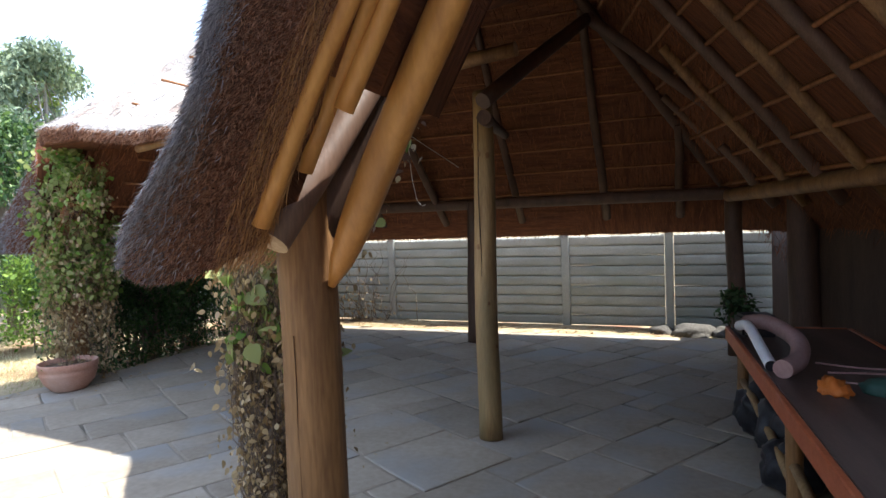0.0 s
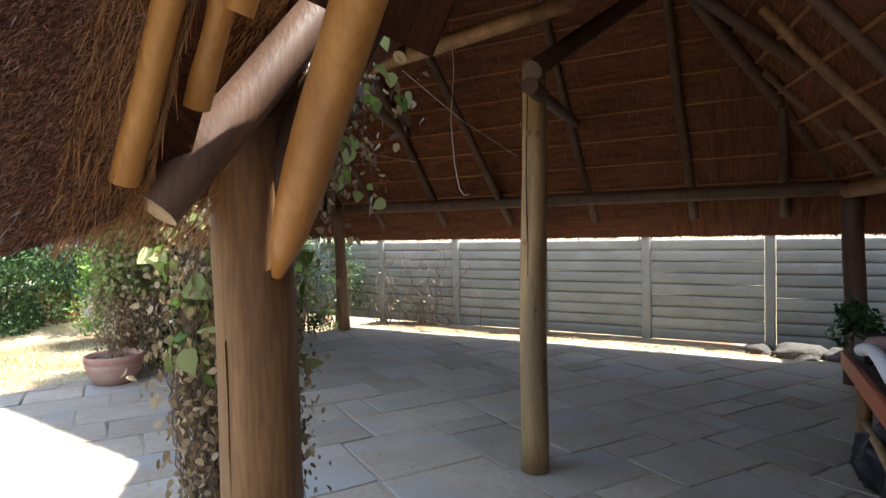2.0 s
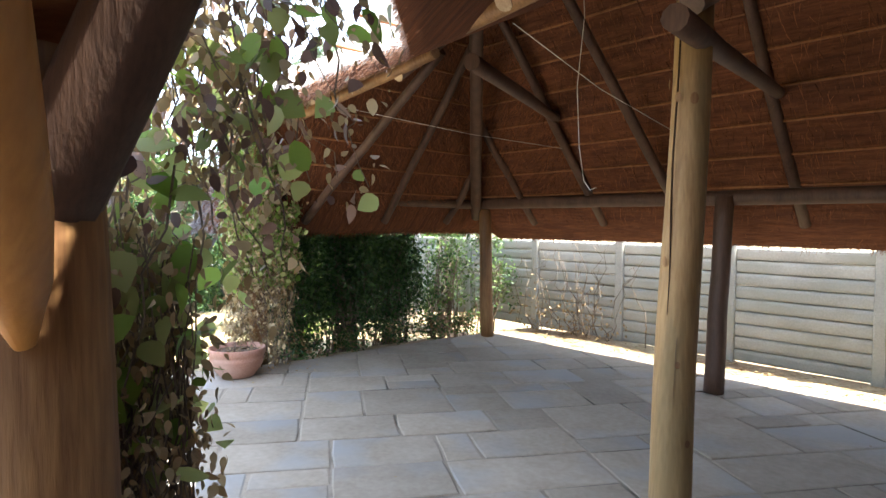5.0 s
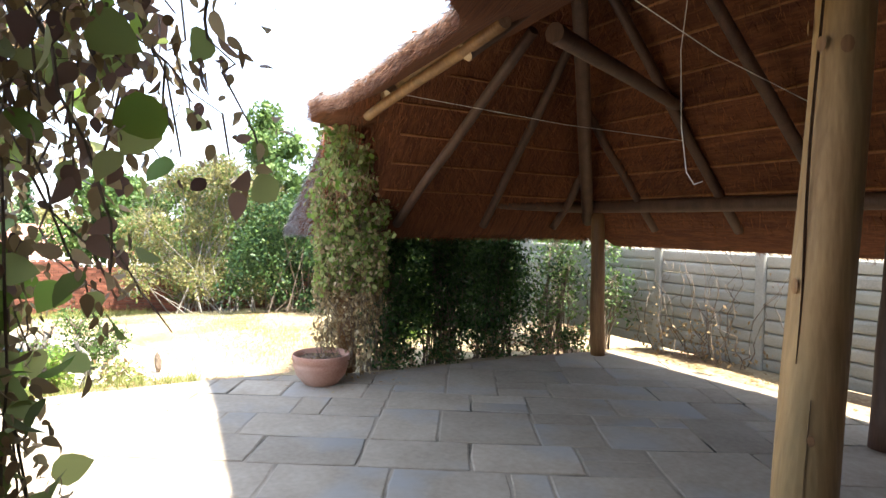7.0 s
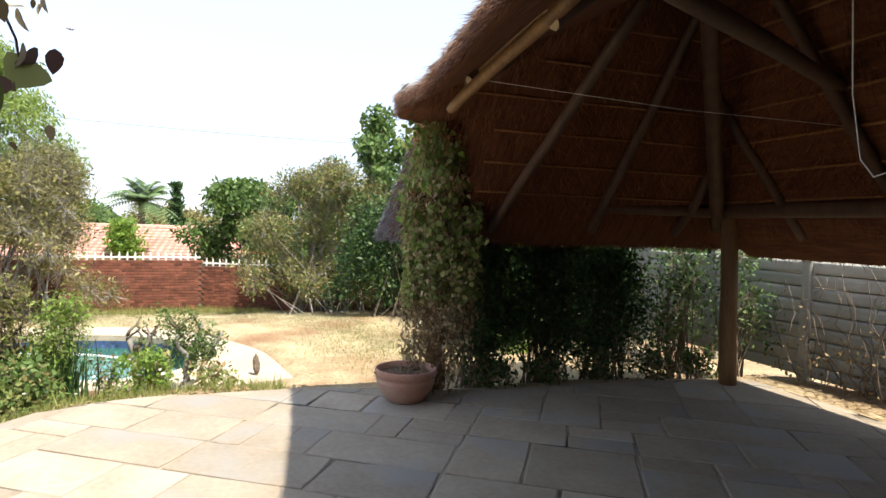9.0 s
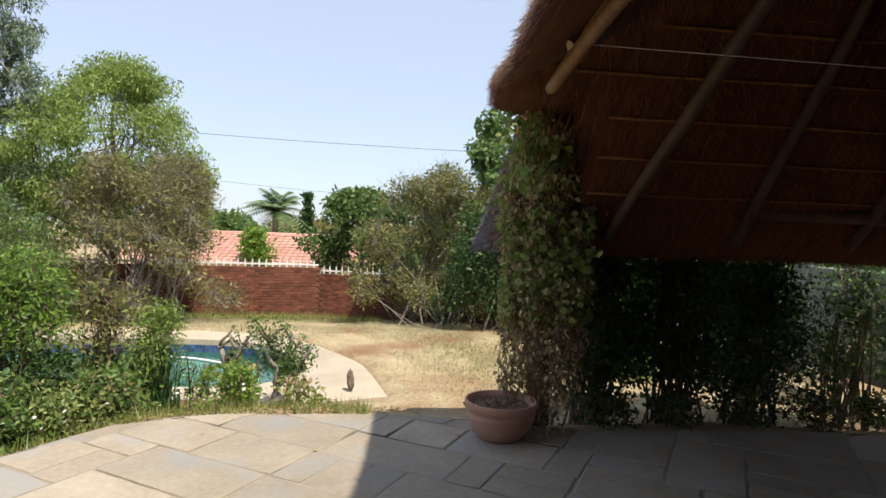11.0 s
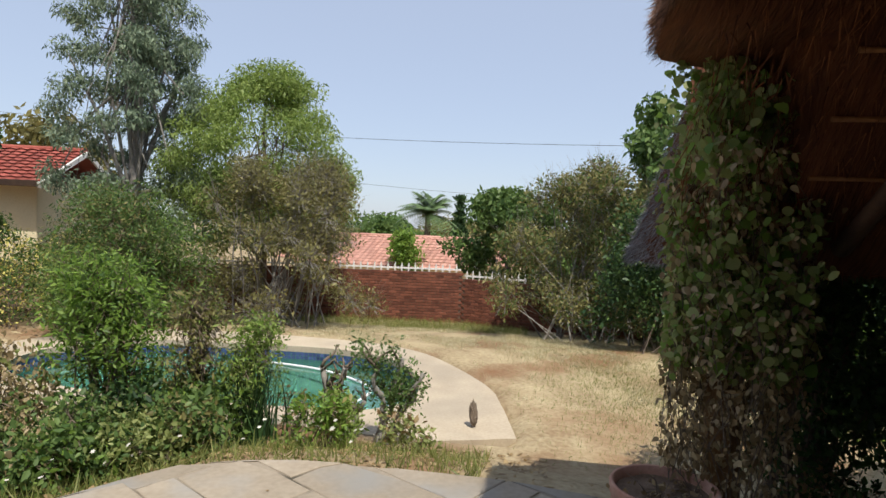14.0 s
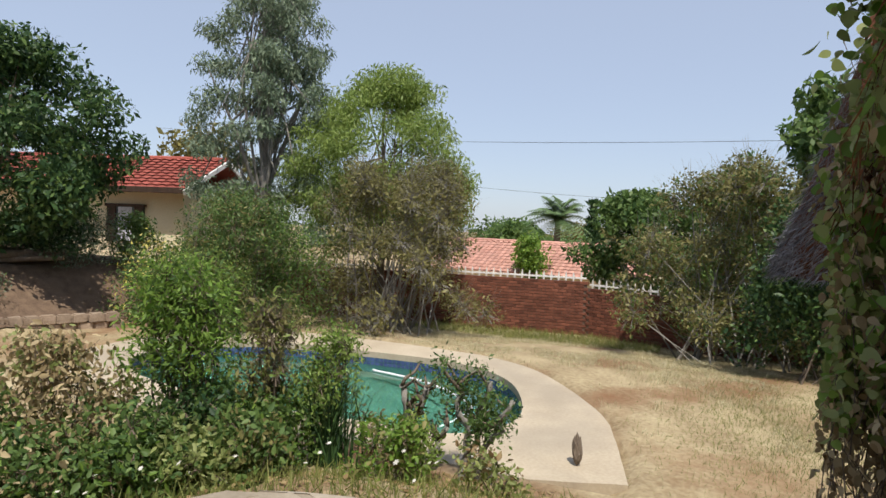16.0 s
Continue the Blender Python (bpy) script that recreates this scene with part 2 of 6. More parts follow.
water = bpy.data.materials.new("pool_water")
water.use_nodes = True
wb = water.node_tree.nodes["Principled BSDF"]
wb.inputs["Base Color"].default_value = (0.55, 0.85, 0.78, 1)
wb.inputs["Roughness"].default_value = 0.03
wb.inputs["Transmission Weight"].default_value = 1.0
wb.inputs["IOR"].default_value = 1.33
wnz = water.node_tree.nodes.new("ShaderNodeTexNoise")
wnz.inputs["Scale"].default_value = 4.0
wbp = water.node_tree.nodes.new("ShaderNodeBump")
wbp.inputs["Strength"].default_value, wbp.inputs["Distance"].default_value = 0.08, 0.02
water.node_tree.links.new(wnz.outputs[0], wbp.inputs["Height"])
water.node_tree.links.new(wbp.outputs[0], wb.inputs["Normal"])

rng = np.random.default_rng(7)


# ---- building helpers ----
def mesh_from(name, verts, faces, mat, smooth=False):
    me = bpy.data.meshes.new(name)
    me.from_pydata([tuple(v) for v in verts], [], [tuple(f) for f in faces])
    for m in (mat if isinstance(mat, (list, tuple)) else [mat]):
        me.materials.append(m)
    if smooth:
        me.polygons.foreach_set("use_smooth", [True] * len(me.polygons))
    me.update()
    return me


def thing(name, u, v, z, rz=0, label="", category="", group="", kind="", data=None):
    ob = new(name, data)
    ob.matrix_basis = ROT @ pose(u, v, z, 0, 0, rz)
    return tagged(ob, label, category, group, kind)


def part(name, data, parent, m=None, label=""):
    ob = new(name, data)
    ob.parent = parent
    if m is not None:
        ob.matrix_basis = m
    if label:
        ob["label"] = label
    return ob


def bm_mesh(name, bm, mat, smooth=False):
    me = bpy.data.meshes.new(name)
    bm.to_mesh(me)
    bm.free()
    me.materials.append(mat)
    if smooth:
        me.polygons.foreach_set("use_smooth", [True] * len(me.polygons))
    return me


def box_data(name, sx, sy, sz, mat, bevel=0.01, seg=1, centre=(0, 0, 0)):
    bm = bmesh.new()
    bmesh.ops.create_cube(bm, size=1)
    bmesh.ops.transform(bm, matrix=Matrix.Translation(centre) @ Matrix.Diagonal((sx, sy, sz, 1)), verts=bm.verts)
    if bevel:
        bmesh.ops.bevel(bm, geom=bm.edges[:], offset=bevel, segments=seg, affect="EDGES")
    return bm_mesh(name, bm, mat)


def tube(name, pts, radii, mat, sides=12, knob=0.0, seed=0, caps=True, cap_mat=None):
    """A tapered, slightly uneven pole through pts."""
    pts = [Vector(p) for p in pts]
    if isinstance(radii, (int, float)):
        radii = [radii] * len(pts)
    verts, faces = [], []
    up = Vector((0, 0, 1))
    for i, p in enumerate(pts):
        d = (pts[min(i + 1, len(pts) - 1)] - pts[max(i - 1, 0)]).normalized()
        a = d.cross(up if abs(d.z) < 0.95 else Vector((1, 0, 0))).normalized()
        b = d.cross(a)
        for k in range(sides):
            th = 2 * math.pi * k / sides
            r = radii[i] * (1 + knob * noise.noise(Vector((math.cos(th) * 1.3 + seed * 9.1, math.sin(th) * 1.3, p.length * 2.2 + seed))))
            verts.append(p + (a * math.cos(th) + b * math.sin(th)) * r)
    for i in range(len(pts) - 1):
        for k in range(sides):
            k2 = (k + 1) % sides
            faces.append((i * sides + k, i * sides + k2, (i + 1) * sides + k2, (i + 1) * sides + k))
    nside = len(faces)
    if caps:
        faces.append(tuple(range(sides))[::-1])
        faces.append(tuple((len(pts) - 1) * sides + k for k in range(sides)))
    me = mesh_from(name, verts, faces, [mat] + ([cap_mat] if cap_mat else []), False)
    sm = [True] * nside + [False] * (len(faces) - nside)
    me.polygons.foreach_set("use_smooth", sm)
    if cap_mat and caps:
        me.polygons[nside].material_index = 1
        me.polygons[nside + 1].material_index = 1
    return me


def line(a, b, n=6, bend=0.0, seed=0):
    a, b = Vector(a), Vector(b)
    out = []
    for i in range(n + 1):
        f = i / n
        p = a.lerp(b, f)
        if bend:
            w = math.sin(math.pi * f) * bend
            p = p + Vector((noise.noise(Vector((seed * 3.7, f * 2, 1))), noise.noise(Vector((seed * 3.7, f * 2, 7))), 0)) * w
        out.append(p)
    return out


def leaves(name, pos, size, mat, normal=None, droop=0.4, aspect=0.55, spread=0.35, shape=4):
    """Many small leaves as one mesh: each a folded blade of its own. pos: N x 3."""
    pos = np.asarray(pos, float)
    k = len(pos)
    s = size * (1 + spread * rng.standard_normal(k)).clip(0.4, 1.9)
    d = rng.standard_normal((k, 3))
    d[:, 2] -= droop * 2
    if normal is not None:
        d += normal
    d /= np.linalg.norm(d, axis=1)[:, None] + 1e-9
    w = np.cross(d, rng.standard_normal((k, 3)))
    w /= np.linalg.norm(w, axis=1)[:, None] + 1e-9
    nn = np.cross(d, w)
    L, Wd = s[:, None], (s * aspect * 0.5)[:, None]
    if shape == 4:
        rows = [pos, pos + d * L * 0.45 + w * Wd + nn * L * 0.06, pos + d * L, pos + d * L * 0.45 - w * Wd + nn * L * 0.06]
        f = np.array([[0, 1, 2, 3]])
    elif shape == 6:
        rows = [pos, pos + d * L * 0.25 + w * Wd * 0.95 + nn * L * 0.05, pos + d * L * 0.62 + w * Wd * 0.75 + nn * L * 0.04, pos + d * L,
                pos + d * L * 0.62 - w * Wd * 0.75 + nn * L * 0.04, pos + d * L * 0.25 - w * Wd * 0.95 + nn * L * 0.05]
        f = np.array([[0, 1, 2, 3], [0, 3, 4, 5]])
    elif shape == 10:
        side = ((0.10, 0.62, 0.03), (0.30, 1.0, 0.07), (0.56, 0.88, 0.06), (0.80, 0.48, 0.0))
        curl = -0.10 * nn * L
        rows = [pos] + [pos + d * L * a + w * Wd * b + nn * L * c for a, b, c in side] + [pos + d * L + curl] + [pos + d * L * a - w * Wd * b + nn * L * c for a, b, c in side[::-1]]
        f = np.array([list(range(10))])
    else:
        rows = [pos - w * Wd * 0.5, pos + w * Wd * 0.5, pos + d * L]
        f = np.array([[0, 1, 2]])
    n = len(rows)
    verts = np.stack(rows, 1).reshape(-1, 3)
    faces = (f[None] + (np.arange(k) * n)[:, None, None]).reshape(-1, f.shape[1])
    me = bpy.data.meshes.new(name)
    me.vertices.add(len(verts))
    me.vertices.foreach_set("co", verts.ravel())
    fl = faces.shape[1]
    me.loops.add(faces.size)
    me.loops.foreach_set("vertex_index", faces.ravel())
    me.polygons.add(len(faces))
    me.polygons.foreach_set("loop_start", np.arange(len(faces)) * fl)
    me.update(calc_edges=True)
    me.materials.append(mat)
    return me


def clump_points(n, clumps, radius, flat=0.8):
    """Points gathered round clump centres, so that a crown has lobes and gaps."""
    clumps = np.asarray(clumps, float)
    idx = rng.integers(0, len(clumps), n)
    g = rng.standard_normal((n, 3))
    g /= np.linalg.norm(g, axis=1)[:, None]
    r = radius * rng.random(n) ** 0.45
    g[:, 2] *= flat
    return clumps[idx] + g * r[:, None]


def branches(name, trunk_pts, radii, ends, mat, sides=6, start=0.35, thin=0.3, parent=None):
    """A trunk and limbs to the given ends, one mesh."""
    verts, faces = [], []

    def add(pts, rr):
        base = len(verts)
        for i, p in enumerate(pts):
            d = (pts[min(i + 1, len(pts) - 1)] - pts[max(i - 1, 0)]).normalized()
            a = d.cross(Vector((0.3, 0.9, 0.1))).normalized()
            b = d.cross(a)
            for k in range(sides):
                th = 2 * math.pi * k / sides
                verts.append(p + (a * math.cos(th) + b * math.sin(th)) * rr[i])
        for i in range(len(pts) - 1):
            for k in range(sides):
                k2 = (k + 1) % sides
                faces.append((base + i * sides + k, base + i * sides + k2, base + (i + 1) * sides + k2, base + (i + 1) * sides + k))

    tp = [Vector(p) for p in trunk_pts]
    if len(tp) > 1:
        add(tp, radii)
    for e in ends:
        e = Vector(e)
        f = random.uniform(start, 0.95) * (len(tp) - 1)
        i = min(int(f), len(tp) - 2)
        s = tp[i].lerp(tp[i + 1], f - i)
        mid = s.lerp(e, 0.5) + Vector((random.uniform(-1, 1), random.uniform(-1, 1), random.uniform(0, 1))) * (e - s).length * 0.1
        r0 = radii[i] * thin * random.uniform(0.7, 1.3)
        add([s, s.lerp(mid, 0.5), mid, mid.lerp(e, 0.5), e], [r0, r0 * 0.85, r0 * 0.65, r0 * 0.45, r0 * 0.15])
    return mesh_from(name, verts, faces, mat, True)


# ---- ground ----
def smooth(a, b, x):
    f = min(1, max(0, (x - a) / (b - a)))
    return f * f * (3 - 2 * f)


POOL = [(-9.3, 0.2), (-9.4, 1.25), (-10.2, 1.75), (-11.4, 1.45), (-12.2, 0.85), (-12.6, -0.2), (-12.5, -2.0), (-12.2, -3.6), (-11.0, -4.5), (-9.8, -4.0), (-9.3, -2.5), (-9.2, -1.0)]
DECKRIM = [(-8.62, 0.3), (-8.62, 2.3), (-8.9, 3.1), (-10.5, 2.78), (-11.85, 2.05), (-12.85, 1.2), (-13.35, 0.0), (-13.45, -2.3), (-13.1, -4.2), (-11.3, -5.4), (-9.2, -4.9), (-8.5, -2.6)]
DECK_Z = -0.40


def loop_of(pts, per=8):
    """A closed smooth curve through pts."""
    out, n = [], len(pts)
    for i in range(n):
        p0, p1, p2, p3 = (Vector(pts[(i + k - 1) % n]) for k in range(4))
        for j in range(per):
            f = j / per
            out.append(0.5 * ((2 * p1) + (p2 - p0) * f + (2 * p0 - 5 * p1 + 4 * p2 - p3) * f * f + (3 * p1 - p0 - 3 * p2 + p3) * f ** 3))
    return out


def inside(p, poly):
    x, y = p
    c = False
    for i in range(len(poly)):
        a, b = poly[i], poly[i - 1]
        if (a[1] > y) != (b[1] > y) and x < (b[0] - a[0]) * (y - a[1]) / (b[1] - a[1]) + a[0]:
            c = not c
    return c


def edge_left(v):
    """The patio's free edge on the garden side."""
    pts = [(-6.0, 2.5), (-2.2, -2.6), (-0.9, -4.6), (0.35, -5.9), (0.7, -6.6), (1.4, -6.9), (2.1, -6.95), (3.0, -6.95), (3.6, -6.85), (4.8, -6.5), (6.2, -6.55), (7.6, -6.4), (8.3, -6.3), (12, -6.3)]
    for (a, ua), (b, ub) in zip(pts, pts[1:]):
        if v <= b:
            return ua + (ub - ua) * (v - a) / (b - a)
    return -6.3


def ground_z(u, v):
    away = edge_left(v) - u
    far = smooth(13, 20, -u)
    z = -0.05 - 0.33 * smooth(0.1, 1.5, away) - 0.62 * far
    bank = smooth(-6.9, -9.0, v) * smooth(-5.0, -7.5, u)
    z += 1.15 * bank
    z += 0.03 * noise.noise(Vector((u * 0.7, v * 0.7, 0))) + 0.012 * noise.noise(Vector((u * 3, v * 3, 3)))
    return z


pool_loop = loop_of(POOL)
rim_loop = loop_of(DECKRIM)
for i in range(3):                                # the broken corner towards the lawn stays angular
    for j in range(8):
        rim_loop[i * 8 + j] = Vector(DECKRIM[i]).lerp(Vector(DECKRIM[i + 1]), j / 8)
gu = np.unique(np.concatenate([np.arange(-26, -5, 0.3), np.arange(-5, 9, 1.0), -26 - 1.5 * np.cumsum(1.25 ** np.arange(26)), 9 + 1.5 * np.cumsum(1.25 ** np.arange(26))]))
gv = np.unique(np.concatenate([np.arange(-16, 14, 0.3), -16 - 1.5 * np.cumsum(1.25 ** np.arange(26)), 14 + 1.5 * np.cumsum(1.25 ** np.arange(26))]))
gverts, gfaces = [], []
for u in gu:
    for v in gv:
        z = ground_z(u, v)
        if -13.4 < u < -8.5 and -5.3 < v < 3.0 and inside((u, v), rim_loop):
            z = min(z, DECK_Z - 0.12)
            if inside((-11 + (u + 11) / 0.92, -1.2 + (v + 1.2) / 0.92), rim_loop):
                z = -2.4
        if u > edge_left(v) + 0.3 and v < 8.3:
            z = -0.10
        gverts.append((u, v, z))
for i in range(len(gu) - 1):
    for j in range(len(gv) - 1):
        a = i * len(gv) + j
        gfaces.append((a, a + len(gv), a + len(gv) + 1, a + 1))
GROUND_MAT = material("garden_ground", (0.21, 0.145, 0.08), (0.47, 0.39, 0.24), 1.6, 0.95, 1.0, 16, c3=(0.20, 0.10, 0.05), stain=0.9, dist=0.04)
thing("ground", 0, 0, 0, 0, "dry sloping garden ground of straw-coloured grass and bare soil", "ground", kind="structure", data=mesh_from("ground", gverts, gfaces, GROUND_MAT, True))

# ---- patio ----
patio = thing("patio_floor", 0, 0, 0, 0, "patio of irregular grey-brown stone paving slabs", "floor", kind="structure")
vs = [8.28 - 0.3 * i for i in range(48)]
pv, pf = [], []
for v in vs:
    pv += [(edge_left(v) + 0.02, v, -0.0075), (7.0, v, -0.0075), (edge_left(v) + 0.02, v, -0.2), (7.0, v, -0.2)]
for i in range(len(vs) - 1):
    a = i * 4
    pf += [(a, a + 4, a + 5, a + 1), (a, a + 2, a + 6, a + 4)]
part("mortar_bed", mesh_from("mortar_bed", pv, pf, GROUT), patio)


# ---- the shelter: roof surfaces ----
def plate_dist(u, v):
    """Distance inwards from the skewed eaves line over the table."""
    return (0.85 - u) * 0.963 + (7.2 - v) * 0.2686


def u_most(v):
    return 0.85 + (7.2 - v) * 0.279 + 0.55


def planes_in(u, v):
    L = 1.95 + (u + 6.35) * 1.2
    R = 1.95 + (7.75 - v) * 1.2
    depth = v - min(front_edge(u), 3.95)
    F = 2.62 + 0.2 * smooth(-4.6, -6.2, u) + 0.5 * depth + 0.9 * max(0.0, depth - 1.3)
    WL = 1.83 + (u + 1.02) * 1.75
    G = 1.98 + 1.2 * plate_dist(u, v)
    return L, R, F, WL, G


def front_edge(u):
    return max(1.9, 3.85 - 0.095 * (u + 6.4) - 0.85 * max(0.0, u + 2.6) + 0.3 * max(0.0, -6.2 - u) + 1.5 * max(0.0, -6.4 - u))


def zin(u, v, wing_only=False):
    L, R, F, WL, G = planes_in(u, v)
    w = min(WL, G, R)
    return w if wing_only else max(min(L, R, F, G), w)


def flare(d, main, tip, reach=0.8):
    k = smooth(0, reach, d)
    return (tip + 0.45 * d) * (1 - k) + main * k


def roof_point(u, v, wing_only=False):
    """Underside and top of the thatch at u, v."""
    L, R, F, WL, G = planes_in(u, v)
    Lo = max(flare(u + 7.5, L + 0.80, 1.68), 1.64 + (u + 7.5) * 1.75 - 0.6 * max(0, u + 6.7))
    Ro = flare(8.48 - v, R + 0.78, 1.70)
    Fo = F + 0.12 + 0.10 * smooth(0, 0.9, v - min(front_edge(u), 3.95))
    Wo = flare(u + 1.36, WL + 0.10, 1.68, 0.26)
    Go = flare(plate_dist(u, v) + 0.53, G + 0.78, 1.70)
    zi = zin(u, v, wing_only)
    wo = min(Wo, Go, Ro)
    zo = wo if wing_only else max(min(Lo, Ro, Fo, Go), wo)
    rag = 0.025 * noise.noise(Vector((u * 5, v * 5, 2))) + 0.03 * noise.noise(Vector((u * 1.3, v * 1.3, 5)))
    if v < 4.6 and -6.86 < u < -5.6 and not wing_only:
        zi = max(zi, 2.76)
        zo = max(zo, 2.93)
    zi = max(zi, (1.56 if u < -6.3 or v < 3 else 1.48) + 0.02 * noise.noise(Vector((u * 4, v * 4, 8))))
    return zi, max(zo + rag, zi + 0.10)


def roof_patch(us, v_lo, v_hi, nv, wing_only):
    verts, faces, mats = [], [], []
    nu = len(us)
    grid = []
    for u in us:
        for j in range(nv + 1):
            v = v_lo(u) + (v_hi(u) - v_lo(u)) * j / nv
            cut = min(u, u_most(v))
            grid.append((cut, v, *roof_point(cut, v, wing_only)))
    for u, v, a, b in grid:
        verts.append((u, v, a))
    for u, v, a, b in grid:
        verts.append((u, v, b))
    off = len(grid)
    k = nv + 1
    for i in range(nu - 1):
        for j in range(nv):
            a = i * k + j
            if grid[a][0] > grid[a + k][0] - 1e-6 and grid[a + 1][0] > grid[a + k + 1][0] - 1e-6:
                continue
            faces.append((a, a + 1, a + k + 1, a + k))
            mats.append(1)
            faces.append((off + a, off + a + k, off + a + k + 1, off + a + 1))
            mats.append(0)
    ring = [(i * k, (i + 1) * k) for i in range(nu - 1)] + [((i + 1) * k + nv, i * k + nv) for i in range(nu - 1)]
    ring += [(j + 1, j) for j in range(nv)] + [((nu - 1) * k + j, (nu - 1) * k + j + 1) for j in range(nv)]
    ring = [(a, b) for a, b in ring if (Vector(grid[a][:2]) - Vector(grid[b][:2])).length > 1e-5]
    for a, b in ring:
        faces.append((a, b, off + b, off + a))
        mats.append(0 if wing_only else 3)
    for k, (f, m) in enumerate(zip(faces, mats)):
        if m == 1:
            cu, cv = sum(verts[i][0] for i in f) / 4, sum(verts[i][1] for i in f) / 4
            L, R, F, WL, G = planes_in(cu, cv)
            if min(L, G, max(WL, -9)) < min(R, F) - 0.02:
                mats[k] = 2
    return verts, faces, mats


SHELTER = thing("thatched_shelter", 0, 0, 0, 0, "open shelter with stained timber posts and a thick grass thatch roof", "shelter")


def add_patch(us, lo, hi, nv, wing):
    v, f, m = roof_patch(us, lo, hi, nv, wing)
    me = mesh_from("thatch", v, f, [THATCH, THATCH_IN, THATCH_IN_L, THATCH_IN], True)
    me.polygons.foreach_set("material_index", m)
    return part("thatch", me, SHELTER)


main_us = np.concatenate([np.arange(-6.85, 3.0, 0.12), [3.0]])
wing_us = np.concatenate([np.arange(-0.80, 3.0, 0.12), [3.0]])
add_patch(np.linspace(-7.5, -6.85, 8), lambda u: 4.2 - 0.4 * (-6.85 - u), lambda u: 8.48, 38, False)
add_patch(main_us, front_edge, lambda u: 8.48, 42, False)
add_patch(wing_us, lambda u: 1.0, lambda u: front_edge(u) + 0.02, 24, True)


# the thick trimmed end of the wing's thatch, flared to a nose at its foot
def verge_outer(f):
    """Weathered outer edge from the nose upwards, f in 0 to 1."""
    pts = [(-1.34, 0.68, 1.665), (-1.23, 0.63, 1.80), (-1.07, 0.61, 1.95), (-0.965, 0.60, 2.09), (-0.90, 0.60, 2.24), (-0.815, 0.60, 2.42), (-0.62, 0.60, 2.75), (-0.40, 0.60, 3.15)]
    g = f * (len(pts) - 1)
    i = min(int(g), len(pts) - 2)
    p = [Vector(pts[max(0, min(len(pts) - 1, i + k))]) for k in (-1, 0, 1, 2)]
    w = g - i
    return 0.5 * ((2 * p[1]) + (p[2] - p[0]) * w + (2 * p[0] - 5 * p[1] + 4 * p[2] - p[3]) * w * w + (3 * p[1] - p[0] - 3 * p[2] + p[3]) * w ** 3)


def verge_inner(f):
    return Vector((-1.09 + 0.79 * f, 1.04 - 0.05 * f, 1.70 + 1.44 * f))


def verge_point(f, g):
    """A point of the trimmed face: g runs from the outer edge to the inner one."""
    p = verge_outer(f).lerp(verge_inner(f), g)
    bulge = math.sin(math.pi * min(1, g)) * (0.075 + 0.03 * (1 - f))
    p += Vector((-0.25, -0.80, -0.35 - 0.5 * (1 - f) ** 3)) * bulge
    lump = 0.014 * noise.noise(p * 9) + 0.02 * noise.noise(p * 3.1)
    return p + Vector((-0.3, -0.7, -0.3)) * lump


vv_, vf_ = [], []
VN, VG = 44, 14
for i in range(VN + 1):
    f = i / VN
    for j in range(VG + 1):
        vv_.append(verge_point(f, j / VG))
    o = verge_outer(f)
    vv_.append(o + Vector((0.03, 0.03, 0.03)))
    vv_.append(Vector((o.x + 0.10, 1.12, o.z + 0.02)))
    vv_.append(verge_inner(f) + Vector((0.02, 0.10, 0.05)))
row = VG + 4
for i in range(VN):
    for j in range(row):
        a, b = i * row + j, i * row + (j + 1) % row
        vf_.append((a, b, b + row, a + row))
vf_ += [tuple(range(row))[::-1], tuple(VN * row + j for j in range(row))]
part("thatch_verge", mesh_from("thatch_verge", vv_, vf_, THATCH_IN, True), SHELTER, None, "trimmed brown thatch end with a grey weathered edge")

# the thatch skirt over the head of the garden post
sv, sf = [], []
for i in range(9):
    for j in range(9):
        su, sw = -1.36 + 0.9 * i / 8, 1.02 + 0.68 * j / 8
        sz = 1.63 + (su + 1.36) * 1.75 + 0.3 * (sw - 1.02) + 0.02 * noise.noise(Vector((su * 6, sw * 6, 1)))
        sv += [(su, sw, sz), (su, sw, sz + 0.14)]
for i in range(8):
    for j in range(8):
        a, b, c, d = [2 * k for k in (i * 9 + j, i * 9 + j + 1, i * 9 + j + 10, i * 9 + j + 9)]
        sf += [(a, b, c, d), (a + 1, d + 1, c + 1, b + 1)]
for k in range(8):
    for a, b in ((k, k + 1), (72 + k + 1, 72 + k), ((k + 1) * 9, k * 9), (k * 9 + 8, (k + 1) * 9 + 8)):
        sf.append((2 * a, 2 * a + 1, 2 * b + 1, 2 * b))
part("thatch", mesh_from("thatch", sv, sf, THATCH_IN, True), SHELTER)


# straw ends over the cut faces and the outer thatch
def straw(name, n, sampler, size, mat, direction, parent=SHELTER, aspect=0.16, tidy=3.5):
    pts = np.array([sampler() for _ in range(n)])
    nd = np.tile(np.array(direction, float) * tidy, (n, 1))
    return part(name, leaves(name, pts, size, mat, nd, 0.0, aspect, 0.3, 3), parent)


R_ = random.Random(3)


def on_verge():
    f, g = R_.random(), R_.uniform(0.12, 0.95)
    return tuple(verge_point(f, g))


def on_verge_rim():
    f = R_.random()
    g = abs(R_.gauss(0, 0.10 + 0.14 * (1 - f) ** 3))
    return tuple(verge_point(f, min(0.6, g)) + Vector((R_.uniform(0, 0.02), 0, R_.uniform(-0.005, 0.02))))


def on_verge_lip():
    f = R_.random()
    return tuple(verge_point(f, 1.02 - 0.30 * R_.random() ** 1.6))


def on_front():
    u = R_.uniform(-6.75, -0.6)
    a, b = roof_point(u, front_edge(u))
    return (u, front_edge(u) - R_.uniform(-0.02, 0.03), a + (b - a) * R_.random())


